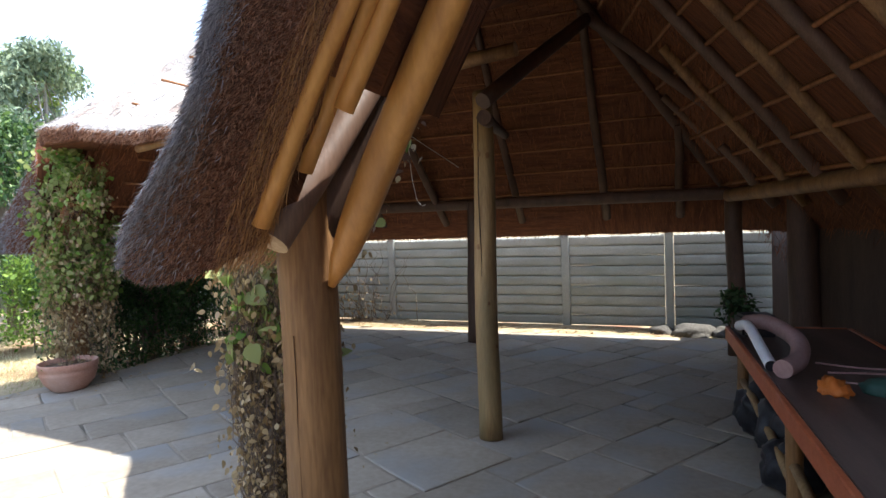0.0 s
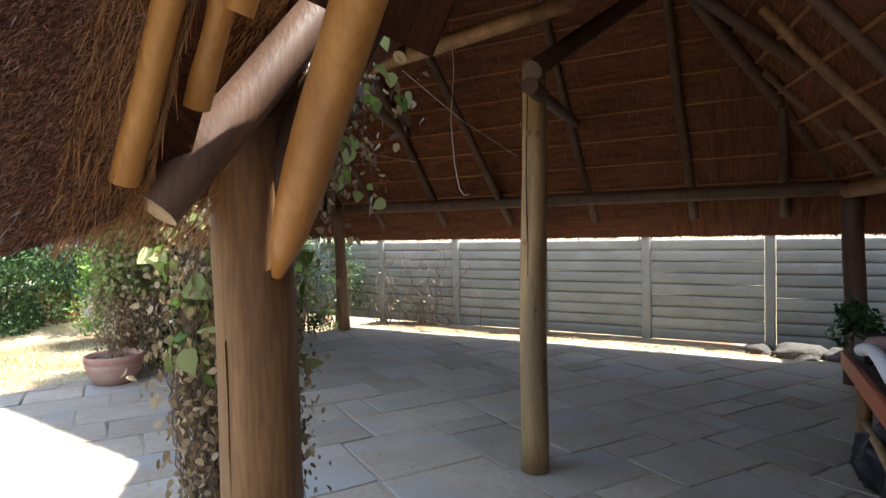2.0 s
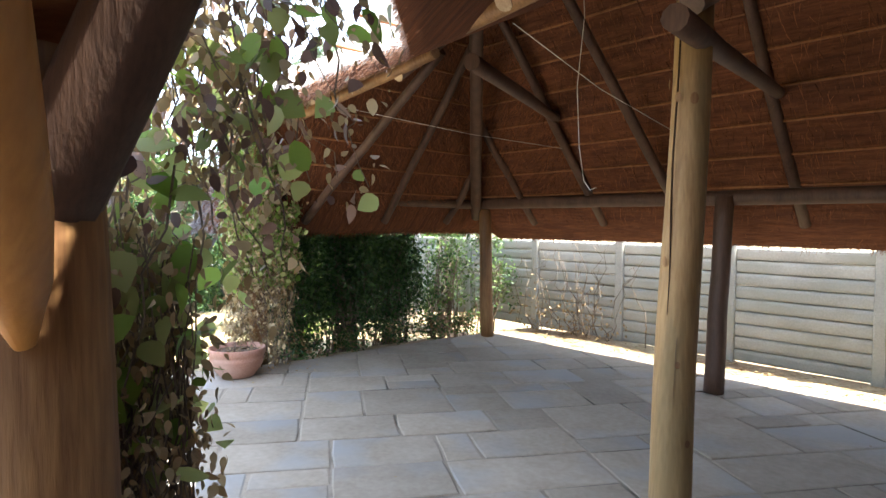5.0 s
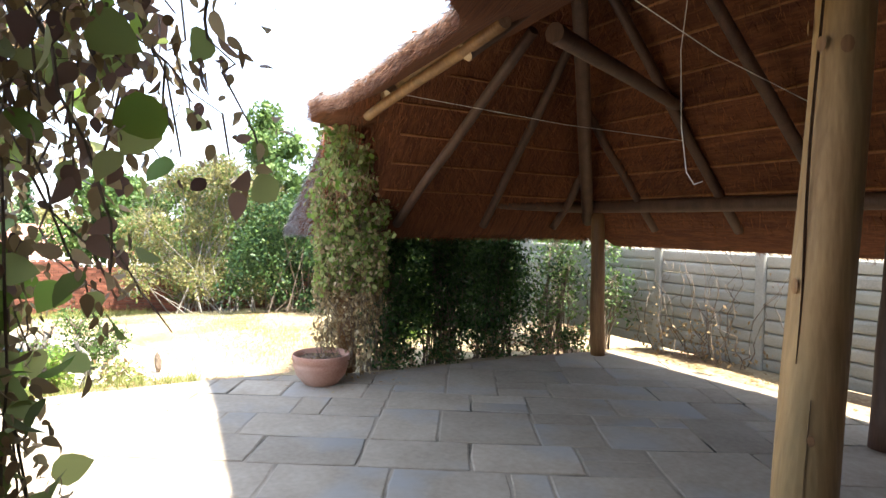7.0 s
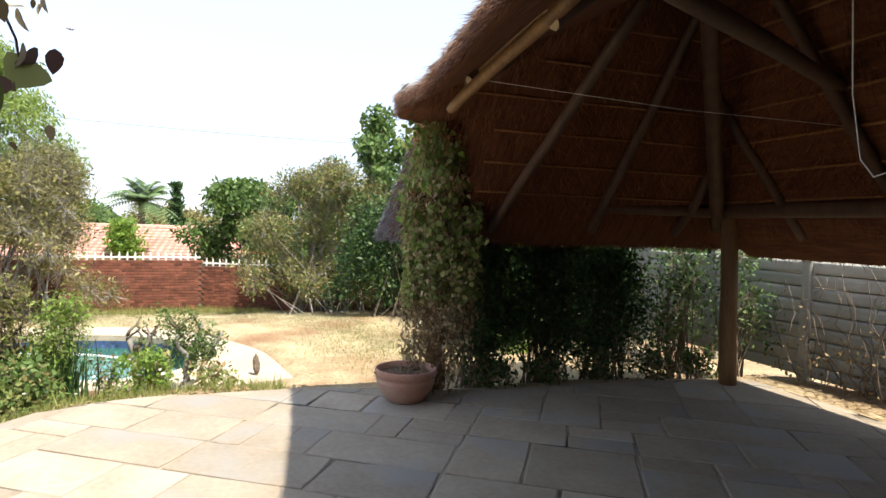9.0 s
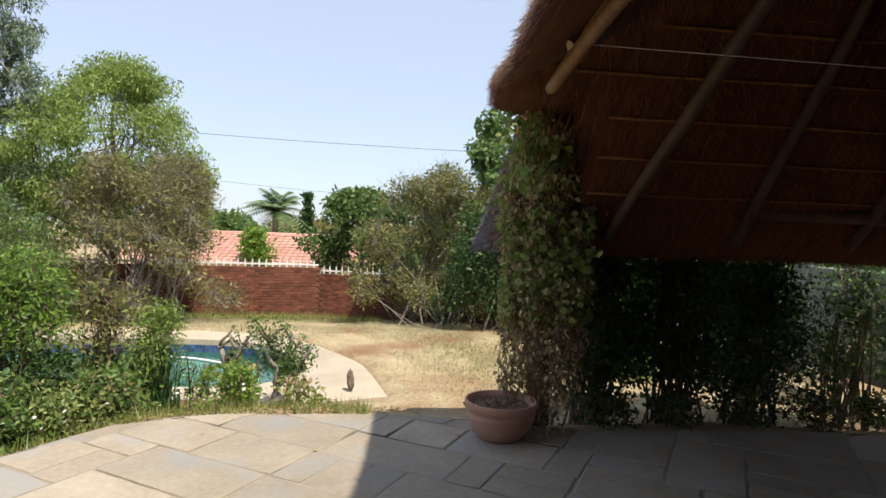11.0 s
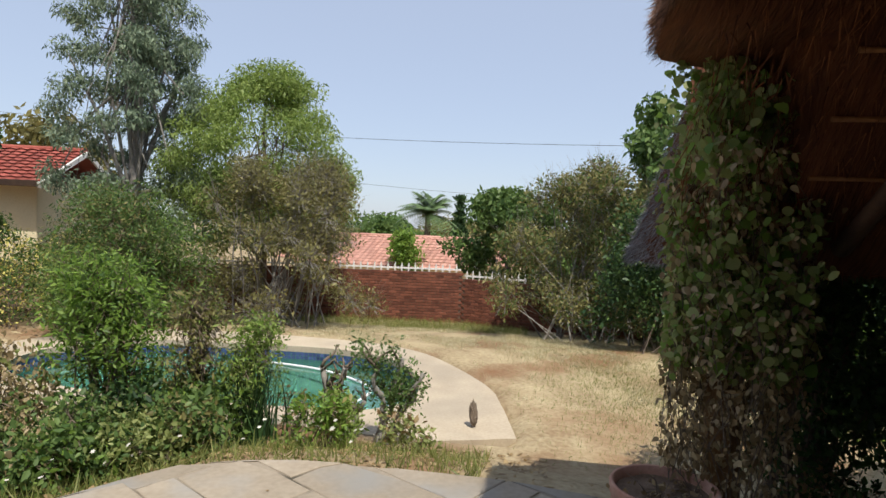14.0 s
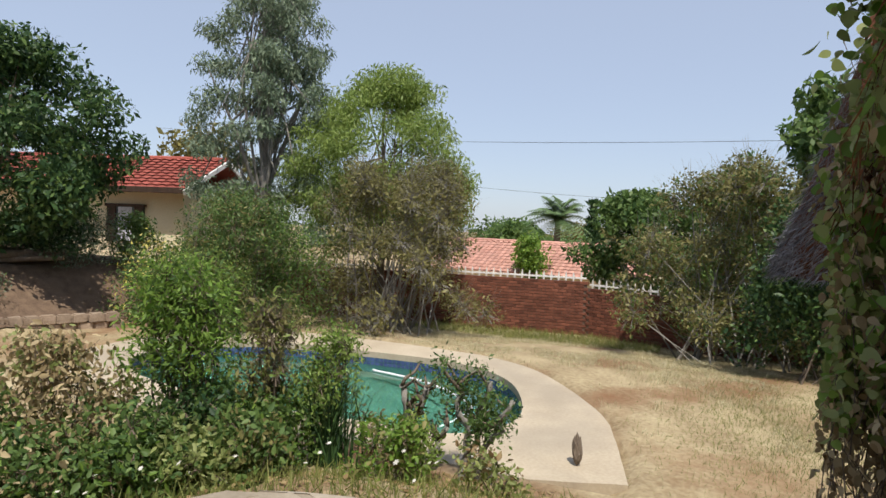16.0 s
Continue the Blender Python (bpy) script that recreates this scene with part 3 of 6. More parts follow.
def on_outer_main():
    u = R_.uniform(-6.75, -0.5)
    v = front_edge(u) + R_.uniform(0, 1) ** 2 * 1.6
    return (u, v, roof_point(u, v)[1] + 0.005)


def eave_of(side):
    def f():
        if side == "L":
            v = R_.uniform(4.3, 8.45)
            u = R_.uniform(-7.52, -6.6)
            return (u, v, roof_point(u, v)[0] + 0.01)
        u = R_.uniform(-7.3, 2.9)
        v = R_.uniform(7.8, 8.49)
        return (u, v, roof_point(u, v)[0] + 0.01)
    return f


straw("cut_straw", 74000, on_verge, 0.017, STRAW, (-0.5, -0.7, -0.6), SHELTER, 0.34, 2.4)
straw("cut_straw", 8000, on_verge_lip, 0.058, STRAW_GOLD, (-0.5, -0.12, -0.95), SHELTER, 0.09, 5.0)
def under_skirt():
    u, v = R_.uniform(-1.36, -0.5), R_.uniform(1.0, 1.47)
    return (u, v, 1.62 + (u + 1.36) * 1.9)


straw("under_straw", 9000, under_skirt, 0.07, STRAW_GOLD, (-0.7, -0.15, -0.75), SHELTER, 0.09, 5.0)
straw("weathered_straw", 17000, on_verge_rim, 0.025, STRAW_LIP, (-0.6, -0.3, -0.8), SHELTER, 0.17, 3.2)
straw("cut_straw", 9000, on_front, 0.045, STRAW, (0, -0.6, -0.6))
straw("cut_straw", 3000, lambda: (lambda u: (u, 4.2 - 0.4 * (-6.85 - u) - R_.uniform(-0.01, 0.03), roof_point(u, 4.1)[0] + (roof_point(u, 4.1)[1] - roof_point(u, 4.1)[0]) * R_.random()))(R_.uniform(-7.5, -6.86)), 0.055, STRAW_LIP, (-0.3, -0.6, -0.7))
straw("weathered_straw", 12000, on_outer_main, 0.07, STRAW_GREY, (0, -0.6, -0.6))
straw("eave_straw", 4000, eave_of("L"), 0.07, STRAW_RED, (-0.5, 0, -0.5))
straw("eave_straw", 7000, eave_of("R"), 0.07, STRAW_RED, (0, 0.5, -0.5))


def in_rear():
    u = R_.uniform(-6.4, 2.2)
    v = R_.uniform(5.0, 7.9)
    return (u, v, zin(u, v) - 0.004)


def in_left():
    u = R_.uniform(-6.5, -4.2)
    v = R_.uniform(4.0, 7.6)
    return (u, v, zin(u, v) - 0.004)


straw("under_straw", 24000, in_rear, 0.12, STRAW_RED, (0, 0.7, -0.9), aspect=0.10)
straw("under_straw", 12000, in_left, 0.12, STRAW_RED, (-0.7, 0, -0.9), aspect=0.10)


# ---- shelter timber ----
def pole(name, a, b, r0, r1, mat, seed=1, bend=0.03, n=8, sides=12, cap=None, label=""):
    pts = line(a, b, n, bend, seed)
    rr = [r0 + (r1 - r0) * i / n for i in range(n + 1)]
    return part(name, tube(name, pts, rr, mat, sides, 0.10, seed, True, cap), SHELTER, None, label)


pole("post", (-1.30, 1.58, 0), (-1.29, 1.55, 2.0), 0.135, 0.125, POLE_BROWN, 1, 0.02, 10, 18, END_GRAIN, "thick varnished brown post overgrown with creeper")
pole("post", (-1.235, 3.877, 0), (-1.296, 4.129, 2.80), 0.095, 0.082, POLE_PALE, 2, 0.04, 12, 16, END_GRAIN, "weathered pale post with greenish foot")
pole("post", (-6.17, 7.83, 0), (-6.20, 7.78, 2.0), 0.10, 0.09, POLE_BROWN, 3, 0.03, 8, 14)
pole("post", (-2.58, 7.42, 0), (-2.55, 7.5, 2.0), 0.10, 0.09, POLE_DARK, 4, 0.05, 8, 14)
pole("post", (0.80, 7.30, 0), (0.80, 7.35, 2.0), 0.10, 0.10, POLE_DARK, 5, 0.03, 8, 14)
pole("post", (-6.72, 4.45, 0), (-6.60, 4.35, 2.2), 0.11, 0.10, POLE_BROWN, 6, 0.03, 8, 14)
pole("post", (1.36, 6.35, 0), (1.36, 6.35, 2.0), 0.155, 0.15, POLE_DARK, 7, 0.03, 8, 14)
pole("post", (2.62, 1.3, 0), (2.62, 1.3, 2.0), 0.12, 0.11, POLE_DARK, 8, 0.03, 8, 14)
bp = line((-1.15, 1.525, 1.50), (-0.20, 1.26, 3.0), 14, 0.02, 9)
part("brace", tube("brace", bp, [0.018, 0.052, 0.066, 0.071, 0.072] + [0.071] * 5 + [0.067] * 5, POLE_GOLD, 18, 0.10, 9, True), SHELTER, None, "golden varnished diagonal brace")


def knot(p, towards, r):
    """A dark knot and a drying crack on a pole's face."""
    q = (Vector(towards) - Vector(p)).normalized().to_track_quat("Z", "Y")
    verts = [Vector(p) + q @ Vector((0, 0, r * 0.12))]
    for ring, lift in ((0.45, 0.16), (1.0, 0.0)):
        for k in range(10):
            a = k * 0.6283
            verts.append(Vector(p) + q @ Vector((math.cos(a) * r * ring, math.sin(a) * r * ring * 1.5, r * lift)))
    faces = [(0, 1 + k, 1 + (k + 1) % 10) for k in range(10)] + [(1 + k, 11 + k, 11 + (k + 1) % 10, 1 + (k + 1) % 10) for k in range(10)]
    part("knot", mesh_from("knot", verts, faces, POLE_BROWN, True), SHELTER)


def crack(a, b, side, w):
    a, b, side = Vector(a), Vector(b), Vector(side).normalized()
    ax = (b - a).normalized()
    t = ax.cross(side).normalized()
    verts, faces = [], []
    for i in range(13):
        f = i / 12
        p = a.lerp(b, f) + t * 0.02 * noise.noise(Vector((f * 3, a.x * 9, a.z))) * math.sin(math.pi * f)
        ww = 0.5 * w * math.sin(math.pi * min(0.98, max(0.02, f))) ** 0.6
        verts += [p - t * ww + side * 0.001, p + side * -0.01, p + t * ww + side * 0.001]
    for i in range(12):
        k = i * 3
        faces += [(k, k + 1, k + 4, k + 3), (k + 1, k + 2, k + 5, k + 4)]
    part("crack", mesh_from("crack", verts, faces, POLE_DARK), SHELTER)


for k in range(11):
    pc, pr, z0, z1, tz = R_.choice([((-1.30, 1.58), 0.131, 0.2, 1.9, 0), ((-1.235, 3.877), 0.092, 0.2, 2.5, 1)])
    z = R_.uniform(z0, z1)
    a = R_.uniform(-2.6, -0.4)
    cx_, cy_ = (pc[0] - 0.022 * z, pc[1] + 0.09 * z) if tz else (pc[0] + 0.005 * z, pc[1] - 0.015 * z)
    knot((cx_ + math.cos(a) * pr * 0.99, cy_ + math.sin(a) * pr * 0.99, z), (cx_ + math.cos(a) * 3, cy_ + math.sin(a) * 3, z), R_.uniform(0.010, 0.019))
for a0, z0, z1, w in ((-1.75, 1.3, 2.6, 0.006), (-1.2, 0.3, 1.2, 0.004), (-1.6, 0.2, 0.9, 0.004)):
    pts = [(-1.235 + -0.022 * z + math.cos(a0) * 0.0905, 3.877 + 0.090 * z + math.sin(a0) * 0.0905, z) for z in (z0, z1)]
    crack(pts[0], pts[1], (math.cos(a0), math.sin(a0), 0), w)
for a0, z0, z1, w in ((-0.9, 0.3, 1.2, 0.004), (-1.5, 0.5, 1.3, 0.003), (-0.5, 0.2, 1.0, 0.004)):
    pts = [(-1.30 + 0.005 * z + math.cos(a0) * 0.132, 1.58 - 0.015 * z + math.sin(a0) * 0.132, z) for z in (z0, z1)]
    crack(pts[0], pts[1], (math.cos(a0), math.sin(a0), 0), w)
pole("brace", (-1.28, 1.55, 1.66), (-0.74, 1.95, 2.85), 0.085, 0.08, POLE_DARK, 19, 0.02, 8, 14)
pole("wall_plate", (-1.10, 1.08, 1.70), (-0.78, 2.15, 3.05), 0.066, 0.058, POLE_UMBER, 10, 0.02, 8, 16, END_GRAIN)
pole("barge_pole", (-1.07, 0.99, 1.76), (-0.30, 0.98, 3.1), 0.036, 0.034, POLE_GOLD, 11, 0.02, 8, 10, END_GRAIN)
pole("barge_pole", (-0.98, 1.12, 1.94), (-0.28, 1.0, 3.1), 0.034, 0.03, POLE_GOLD, 12, 0.02, 8, 10, END_GRAIN)
pole("barge_pole", (-0.80, 1.10, 2.12), (-0.2, 1.08, 3.15), 0.036, 0.034, POLE_GOLD, 13, 0.02, 8, 10, END_GRAIN)
pole("wall_plate", (-6.55, 4.3, 2.02), (-6.25, 7.95, 1.98), 0.075, 0.07, POLE_DARK, 14, 0.02)
pole("wall_plate", (-6.6, 7.72, 2.0), (1.8, 7.35, 1.96), 0.08, 0.075, POLE_DARK, 15, 0.03, 14)
pole("wall_plate", (0.75, 7.2, 1.93), (2.35, 1.6, 2.0), 0.08, 0.075, POLE_BROWN, 16, 0.03, 10)
pole("edge_beam", (-4.75, 4.05, 2.76), (-0.9, 3.75, 3.0), 0.06, 0.055, POLE_BROWN, 17, 0.03, 10, 12, END_GRAIN)
pole("edge_beam", (-5.0, 3.98, 2.62), (-2.9, 3.92, 2.80), 0.04, 0.04, POLE_BROWN, 18, 0.03, 8, 12, END_GRAIN)
for k, (u0, v0) in enumerate([(-4.45, 3.93), (-3.32, 3.93), (-2.2, 3.8)]):
    pole("rafter", (u0, v0, zin(u0, v0) - 0.07), (u0 + 0.02, 5.3, zin(u0, 5.3) - 0.07), 0.055, 0.05, POLE_DARK, 20 + k, 0.02, 6, 10, END_GRAIN)
for k, u0 in enumerate([-5.37, -4.24, -3.16, -1.96, -0.75, 0.2]):
    v_top = max(5.35, 7.75 - (u0 + 6.35)) if u0 < -4 else (5.35 if u0 < -1 else 6.0 + 0.9 * (u0 + 0.75))
    pole("rafter", (u0, 7.95, zin(u0, 7.9) - 0.06), (u0, v_top, zin(u0, v_top) - 0.07), 0.055, 0.045, POLE_DARK, 30 + k, 0.04, 8, 10)
for k, v0 in enumerate([4.95, 6.14, 7.26]):
    u_top = min(-4.0, -6.35 + (7.75 - v0))
    pole("rafter", (-6.5, v0, zin(-6.5, v0) - 0.06), (u_top, v0, zin(u_top, v0) - 0.07), 0.05, 0.045, POLE_DARK, 40 + k, 0.04, 8, 10)
for k in range(9):
    v0 = 6.55 - 0.62 * k
    u0 = 0.85 + (7.2 - v0) * 0.279 + 0.12
    run = min(2.35, 0.55 + 0.75 * k)
    u1, v1 = u0 - run * 0.963, v0 - run * 0.2686
    pole("rafter", (u0, v0, 1.98 + 1.2 * plate_dist(u0, v0) - 0.05), (u1, v1, 1.98 + 1.2 * plate_dist(u1, v1) - 0.06), 0.058, 0.05, POLE_BROWN if k % 2 else POLE_UMBER, 50 + k, 0.04, 8, 10)
pole("hip_rafter", (0.75, 7.55, 2.02), (-0.75, 5.85, 4.05), 0.07, 0.06, POLE_DARK, 66, 0.03, 8, 12)
pole("collar", (0.98, 6.9, 2.05), (0.05, 6.55, 3.05), 0.05, 0.045, POLE_UMBER, 67, 0.03, 8, 10)
pole("hip_rafter", (-6.4, 7.8, zin(-6.4, 7.8) - 0.08), (-4.05, 5.42, zin(-4.05, 5.42) - 0.1), 0.08, 0.07, POLE_DARK, 60, 0.03, 8, 12)
pole("ridge_pole", (-4.1, 5.38, 4.55), (-0.9, 5.3, 4.5), 0.07, 0.07, POLE_DARK, 61, 0.02, 8, 12)

pole("collar", (-2.95, 4.3, 2.82), (-4.24, 6.92, 2.92), 0.06, 0.055, POLE_DARK, 62, 0.03, 8, 10)
pole("collar", (-1.12, 3.6, 2.50), (-1.90, 6.95, 2.84), 0.055, 0.05, POLE_DARK, 63, 0.03, 8, 10)
pole("collar", (-1.25, 4.0, 2.70), (-0.62, 5.5, 3.70), 0.07, 0.06, POLE_DARK, 64, 0.03, 8, 10)
pole("collar", (-0.62, 5.5, 3.72), (0.62, 6.2, 2.72), 0.06, 0.055, POLE_DARK, 65, 0.06, 8, 10)

# laths under the thatch
k = 0
for h in np.arange(2.1, 4.5, 0.27):
    v0 = 7.75 - (h - 1.95) / 1.2
    u_left = -6.35 + (h - 1.95) / 1.2
    if v0 > 5.4:
        pole("lath", (u_left, v0, h - 0.012), (0.85 - ((h - 1.98) / 1.2 - (7.2 - v0) * 0.2686) / 0.963, v0, h - 0.012), 0.015, 0.013, LATH, 70 + k, 0.03, 12, 6)
        vl = 4.65 if h < 2.7 else front_edge(u_left) + (h - 2.6) / 1.2
        pole("lath", (u_left, vl, h - 0.012), (u_left, v0, h - 0.012), 0.015, 0.013, LATH, 90 + k, 0.03, 8, 6)
    d = (h - 1.98) / 1.2
    va = min(v0, 7.5)
    ug = [0.85 - (d - (7.2 - v) * 0.2686) / 0.963 for v in (1.2, va)]
    pole("lath", (ug[0], 1.2, h - 0.03), (ug[1], va, h - 0.03), 0.022, 0.02, LATH, 110 + k, 0.03, 8, 6)
    k += 1

# ---- concrete fence ----
fence = thing("concrete_fence", 0, 9.22, 0, 0, "grey precast concrete fence of slotted posts and ribbed panels", "fence")
bm = bmesh.new()
prof = [(0.012, 0.0), (-0.018, 0.012), (-0.024, 0.04), (-0.025, 0.11), (-0.019, 0.142), (0.012, 0.1605)]
pvx, pfx = [], []
for x in (-0.73, 0.73):
    for (y, z) in prof + [(0.03, 0.1615), (0.03, 0.0)]:
        pvx.append((x, y, z))
for i in range(8):
    pfx.append((i, (i + 1) % 8, 8 + (i + 1) % 8, 8 + i))
pfx += [tuple(range(7, -1, -1)), tuple(range(8, 16))]
panel_me = mesh_from("fence_panel", pvx, pfx, CONCRETE)
post_me = box_data("fence_post", 0.13, 0.13, 1.70, CONCRETE, 0.015, 1, (0, 0, 0.74))
for i in range(-9, 8):
    u = -4.77 + 1.6 * i
    part("post", post_me, fence, Matrix.Translation((u, 0, -0.05)))
    for r in range(9):
        part("panel", panel_me, fence, Matrix.Translation((u + 0.8, 0, -0.03 + 0.162 * r)) @ pose(0, 0, 0, 0, R_.uniform(-0.2, 0.2), 0))

# ---- dark side wall of the shelter ----
side = box_data("timber_wall", 0.12, 8.4, 2.1, DARKTIMBER, 0.01)
thing("wall_east", 2.60, 2.55, 1.0, 15.6, "dark timber wall closing the shelter", "wall", kind="structure", data=side)

# ---- pool ----
pool = thing("swimming_pool", 0, 0, 0, 0, "kidney-shaped garden pool with greenish water and stone surround", "pool")
n = len(pool_loop)
dv, df = [], []
for p, q in zip(pool_loop, rim_loop):
    wob = 0.04 * noise.noise(Vector((q.x * 2, q.y * 2, 0)))
    dv += [(p.x, p.y, DECK_Z - 0.10), (p.x, p.y, DECK_Z), (q.x + wob, q.y + wob, DECK_Z + 0.01), (q.x + wob, q.y + wob, DECK_Z - 0.14)]
for i in range(n):
    a, b = i * 4, ((i + 1) % n) * 4
    for k in range(3):
        df.append((a + k, b + k, b + k + 1, a + k + 1))
part("stone_deck", mesh_from("stone_deck", dv, df, DECK), pool)
cx, cy = sum(p.x for p in pool_loop) / n, sum(p.y for p in pool_loop) / n
sv, sf = [], []
for p in pool_loop:
    s = Vector((cx, cy)).lerp(p, 1.0)
    fl = Vector((cx, cy)).lerp(p, 0.8)
    sv += [(s.x, s.y, DECK_Z - 0.10), (s.x, s.y, -1.3), (fl.x, fl.y, -1.9)]
for i in range(n):
    a, b = i * 3, ((i + 1) % n) * 3
    sf += [(a, b, b + 1, a + 1), (a + 1, b + 1, b + 2, a + 2)]
sf.append(tuple(i * 3 + 2 for i in range(n)))
part("basin", mesh_from("basin", sv, sf, POOLWALL, True), pool)
tvs, tfs = [], []
dist_acc = 0
for i in range(n):
    p, q = pool_loop[i], pool_loop[(i + 1) % n]
    d = (q - p)
    m = max(1, round(d.length / 0.07))
    inn = Vector((-d.y, d.x)).normalized() * 0.012
    if (Vector((cx, cy)) - p).dot(inn) < 0:
        inn = -inn
    for j in range(m):
        a = p + d * (j / m + 0.06 / m) + inn
        b = p + d * ((j + 1) / m - 0.06 / m) + inn
        for r in range(2):
            z1 = DECK_Z - 0.102 - 0.068 * r
            k = len(tvs)
            tvs += [(a.x, a.y, z1), (b.x, b.y, z1), (b.x, b.y, z1 - 0.060), (a.x, a.y, z1 - 0.060)]
            tfs.append((k, k + 1, k + 2, k + 3))
part("waterline_tiles", mesh_from("waterline_tiles", tvs, tfs, TILE), pool)
WATER_Z = DECK_Z - 0.225
wt = part("water", mesh_from("water", [(cx, cy, WATER_Z)] + [(p.x, p.y, WATER_Z) for p in pool_loop], [(0, 1 + i, 1 + (i + 1) % n) for i in range(n)], water), pool)
wt.visible_shadow = False

# ---- brick garden wall ----
# two runs that meet at a straight joint; x runs along each, the seen face towards -y
WALL_J = ROT.inverted() @ Vector((-18.93, 7.25, 0))
WALL_L = ROT.inverted() @ Vector((-21.9, -8.6, 0))
WALL_R = ROT.inverted() @ Vector((-13.4, 14.2, 0))
brick_me = box_data("brick", 0.222, 0.105, 0.073, BRICK, 0.005)
spike_me = mesh_from("spike", [(-0.022, -0.006, 0), (0.022, -0.006, 0), (0.024, -0.006, 0.17), (0, -0.004, 0.27), (-0.024, -0.006, 0.17), (-0.022, 0.006, 0), (0.022, 0.006, 0), (0.024, 0.006, 0.17), (0, 0.004, 0.27), (-0.024, 0.006, 0.17)],
                     [(0, 1, 2, 3, 4), (9, 8, 7, 6, 5), (0, 5, 6, 1), (1, 6, 7, 2), (2, 7, 8, 3), (3, 8, 9, 4), (4, 9, 5, 0)], WHITE_PAINT)


def brick_run(name, a, b, base, courses, near0, near1, label):
    d = b - a
    ang, length = math.degrees(math.atan2(d.y, d.x)), d.length
    wall = thing(name, a.x, a.y, base, ang, label, "wall", kind="structure")
    top = 0.0845 * courses
    part("core", box_data("wall_core", length - 0.03, 0.2, top + 0.02, MORTAR, 0, 1, (length / 2, 0, top / 2 - 0.02)), wall)
    rv, rf, count = [], [], 0
    for r in range(courses):
        x = -0.115 * (r % 2) + 0.02
        while x < length - 0.25:
            x += 0.232
            z, y = 0.04 + 0.0845 * r, 0.068
            if near0 < x < near1 and count < 290 and r >= 3:
                part("brick", brick_me, wall, pose(x, -y + R_.uniform(-0.004, 0.004), z, 0, R_.uniform(-0.9, 0.9), R_.uniform(-1.2, 1.2)))
                count += 1
            else:
                k = len(rv)
                ox, oy, oz = R_.uniform(-0.004, 0.004), -y + R_.uniform(-0.006, 0.006), R_.uniform(-0.003, 0.003)
                rv += [(x + ox + dx, oy + dy, z + oz + dz) for dx in (-0.111, 0.111) for dy in (-0.0525, 0.0525) for dz in (-0.0365, 0.0365)]
                rf += [(k, k + 4, k + 5, k + 1), (k + 1, k + 5, k + 7, k + 3), (k, k + 2, k + 6, k + 4), (k + 4, k + 6, k + 7, k + 5), (k, k + 1, k + 3, k + 2)]
    tagged(part("bricks", mesh_from("bricks", rv, rf, BRICK_REST), wall), kind="stuff")
    spikes = thing("wall_spikes", a.x, a.y, base, ang, "row of white metal spikes along the wall top", "spikes")
    part("rail", box_data("rail", length - 0.1, 0.03, 0.05, WHITE_PAINT, 0.004, 1, (length / 2, 0, top + 0.08)), spikes)
    x = 0.15
    while x < length - 0.08:
        part("spike", spike_me, spikes, pose(x, -0.02, top - 0.01, 0, R_.uniform(-2, 2), 0))
        x += 0.205


run_l = (WALL_J - WALL_L).length
brick_run("wall_brick_west", WALL_L, WALL_J, -1.12, 19, run_l - 4.6, run_l, "red face-brick boundary wall topped with white spikes")
brick_run("wall_brick_north", WALL_J, WALL_R, -1.12, 17, 0, 2.6, "lower run of red face-brick wall topped with white spikes")


# ---- plants ----
def plant(name, u, v, label, category, z=None, group=""):
    return thing(name, u, v, ground_z(u, v) if z is None else z, 0, label, category, group)


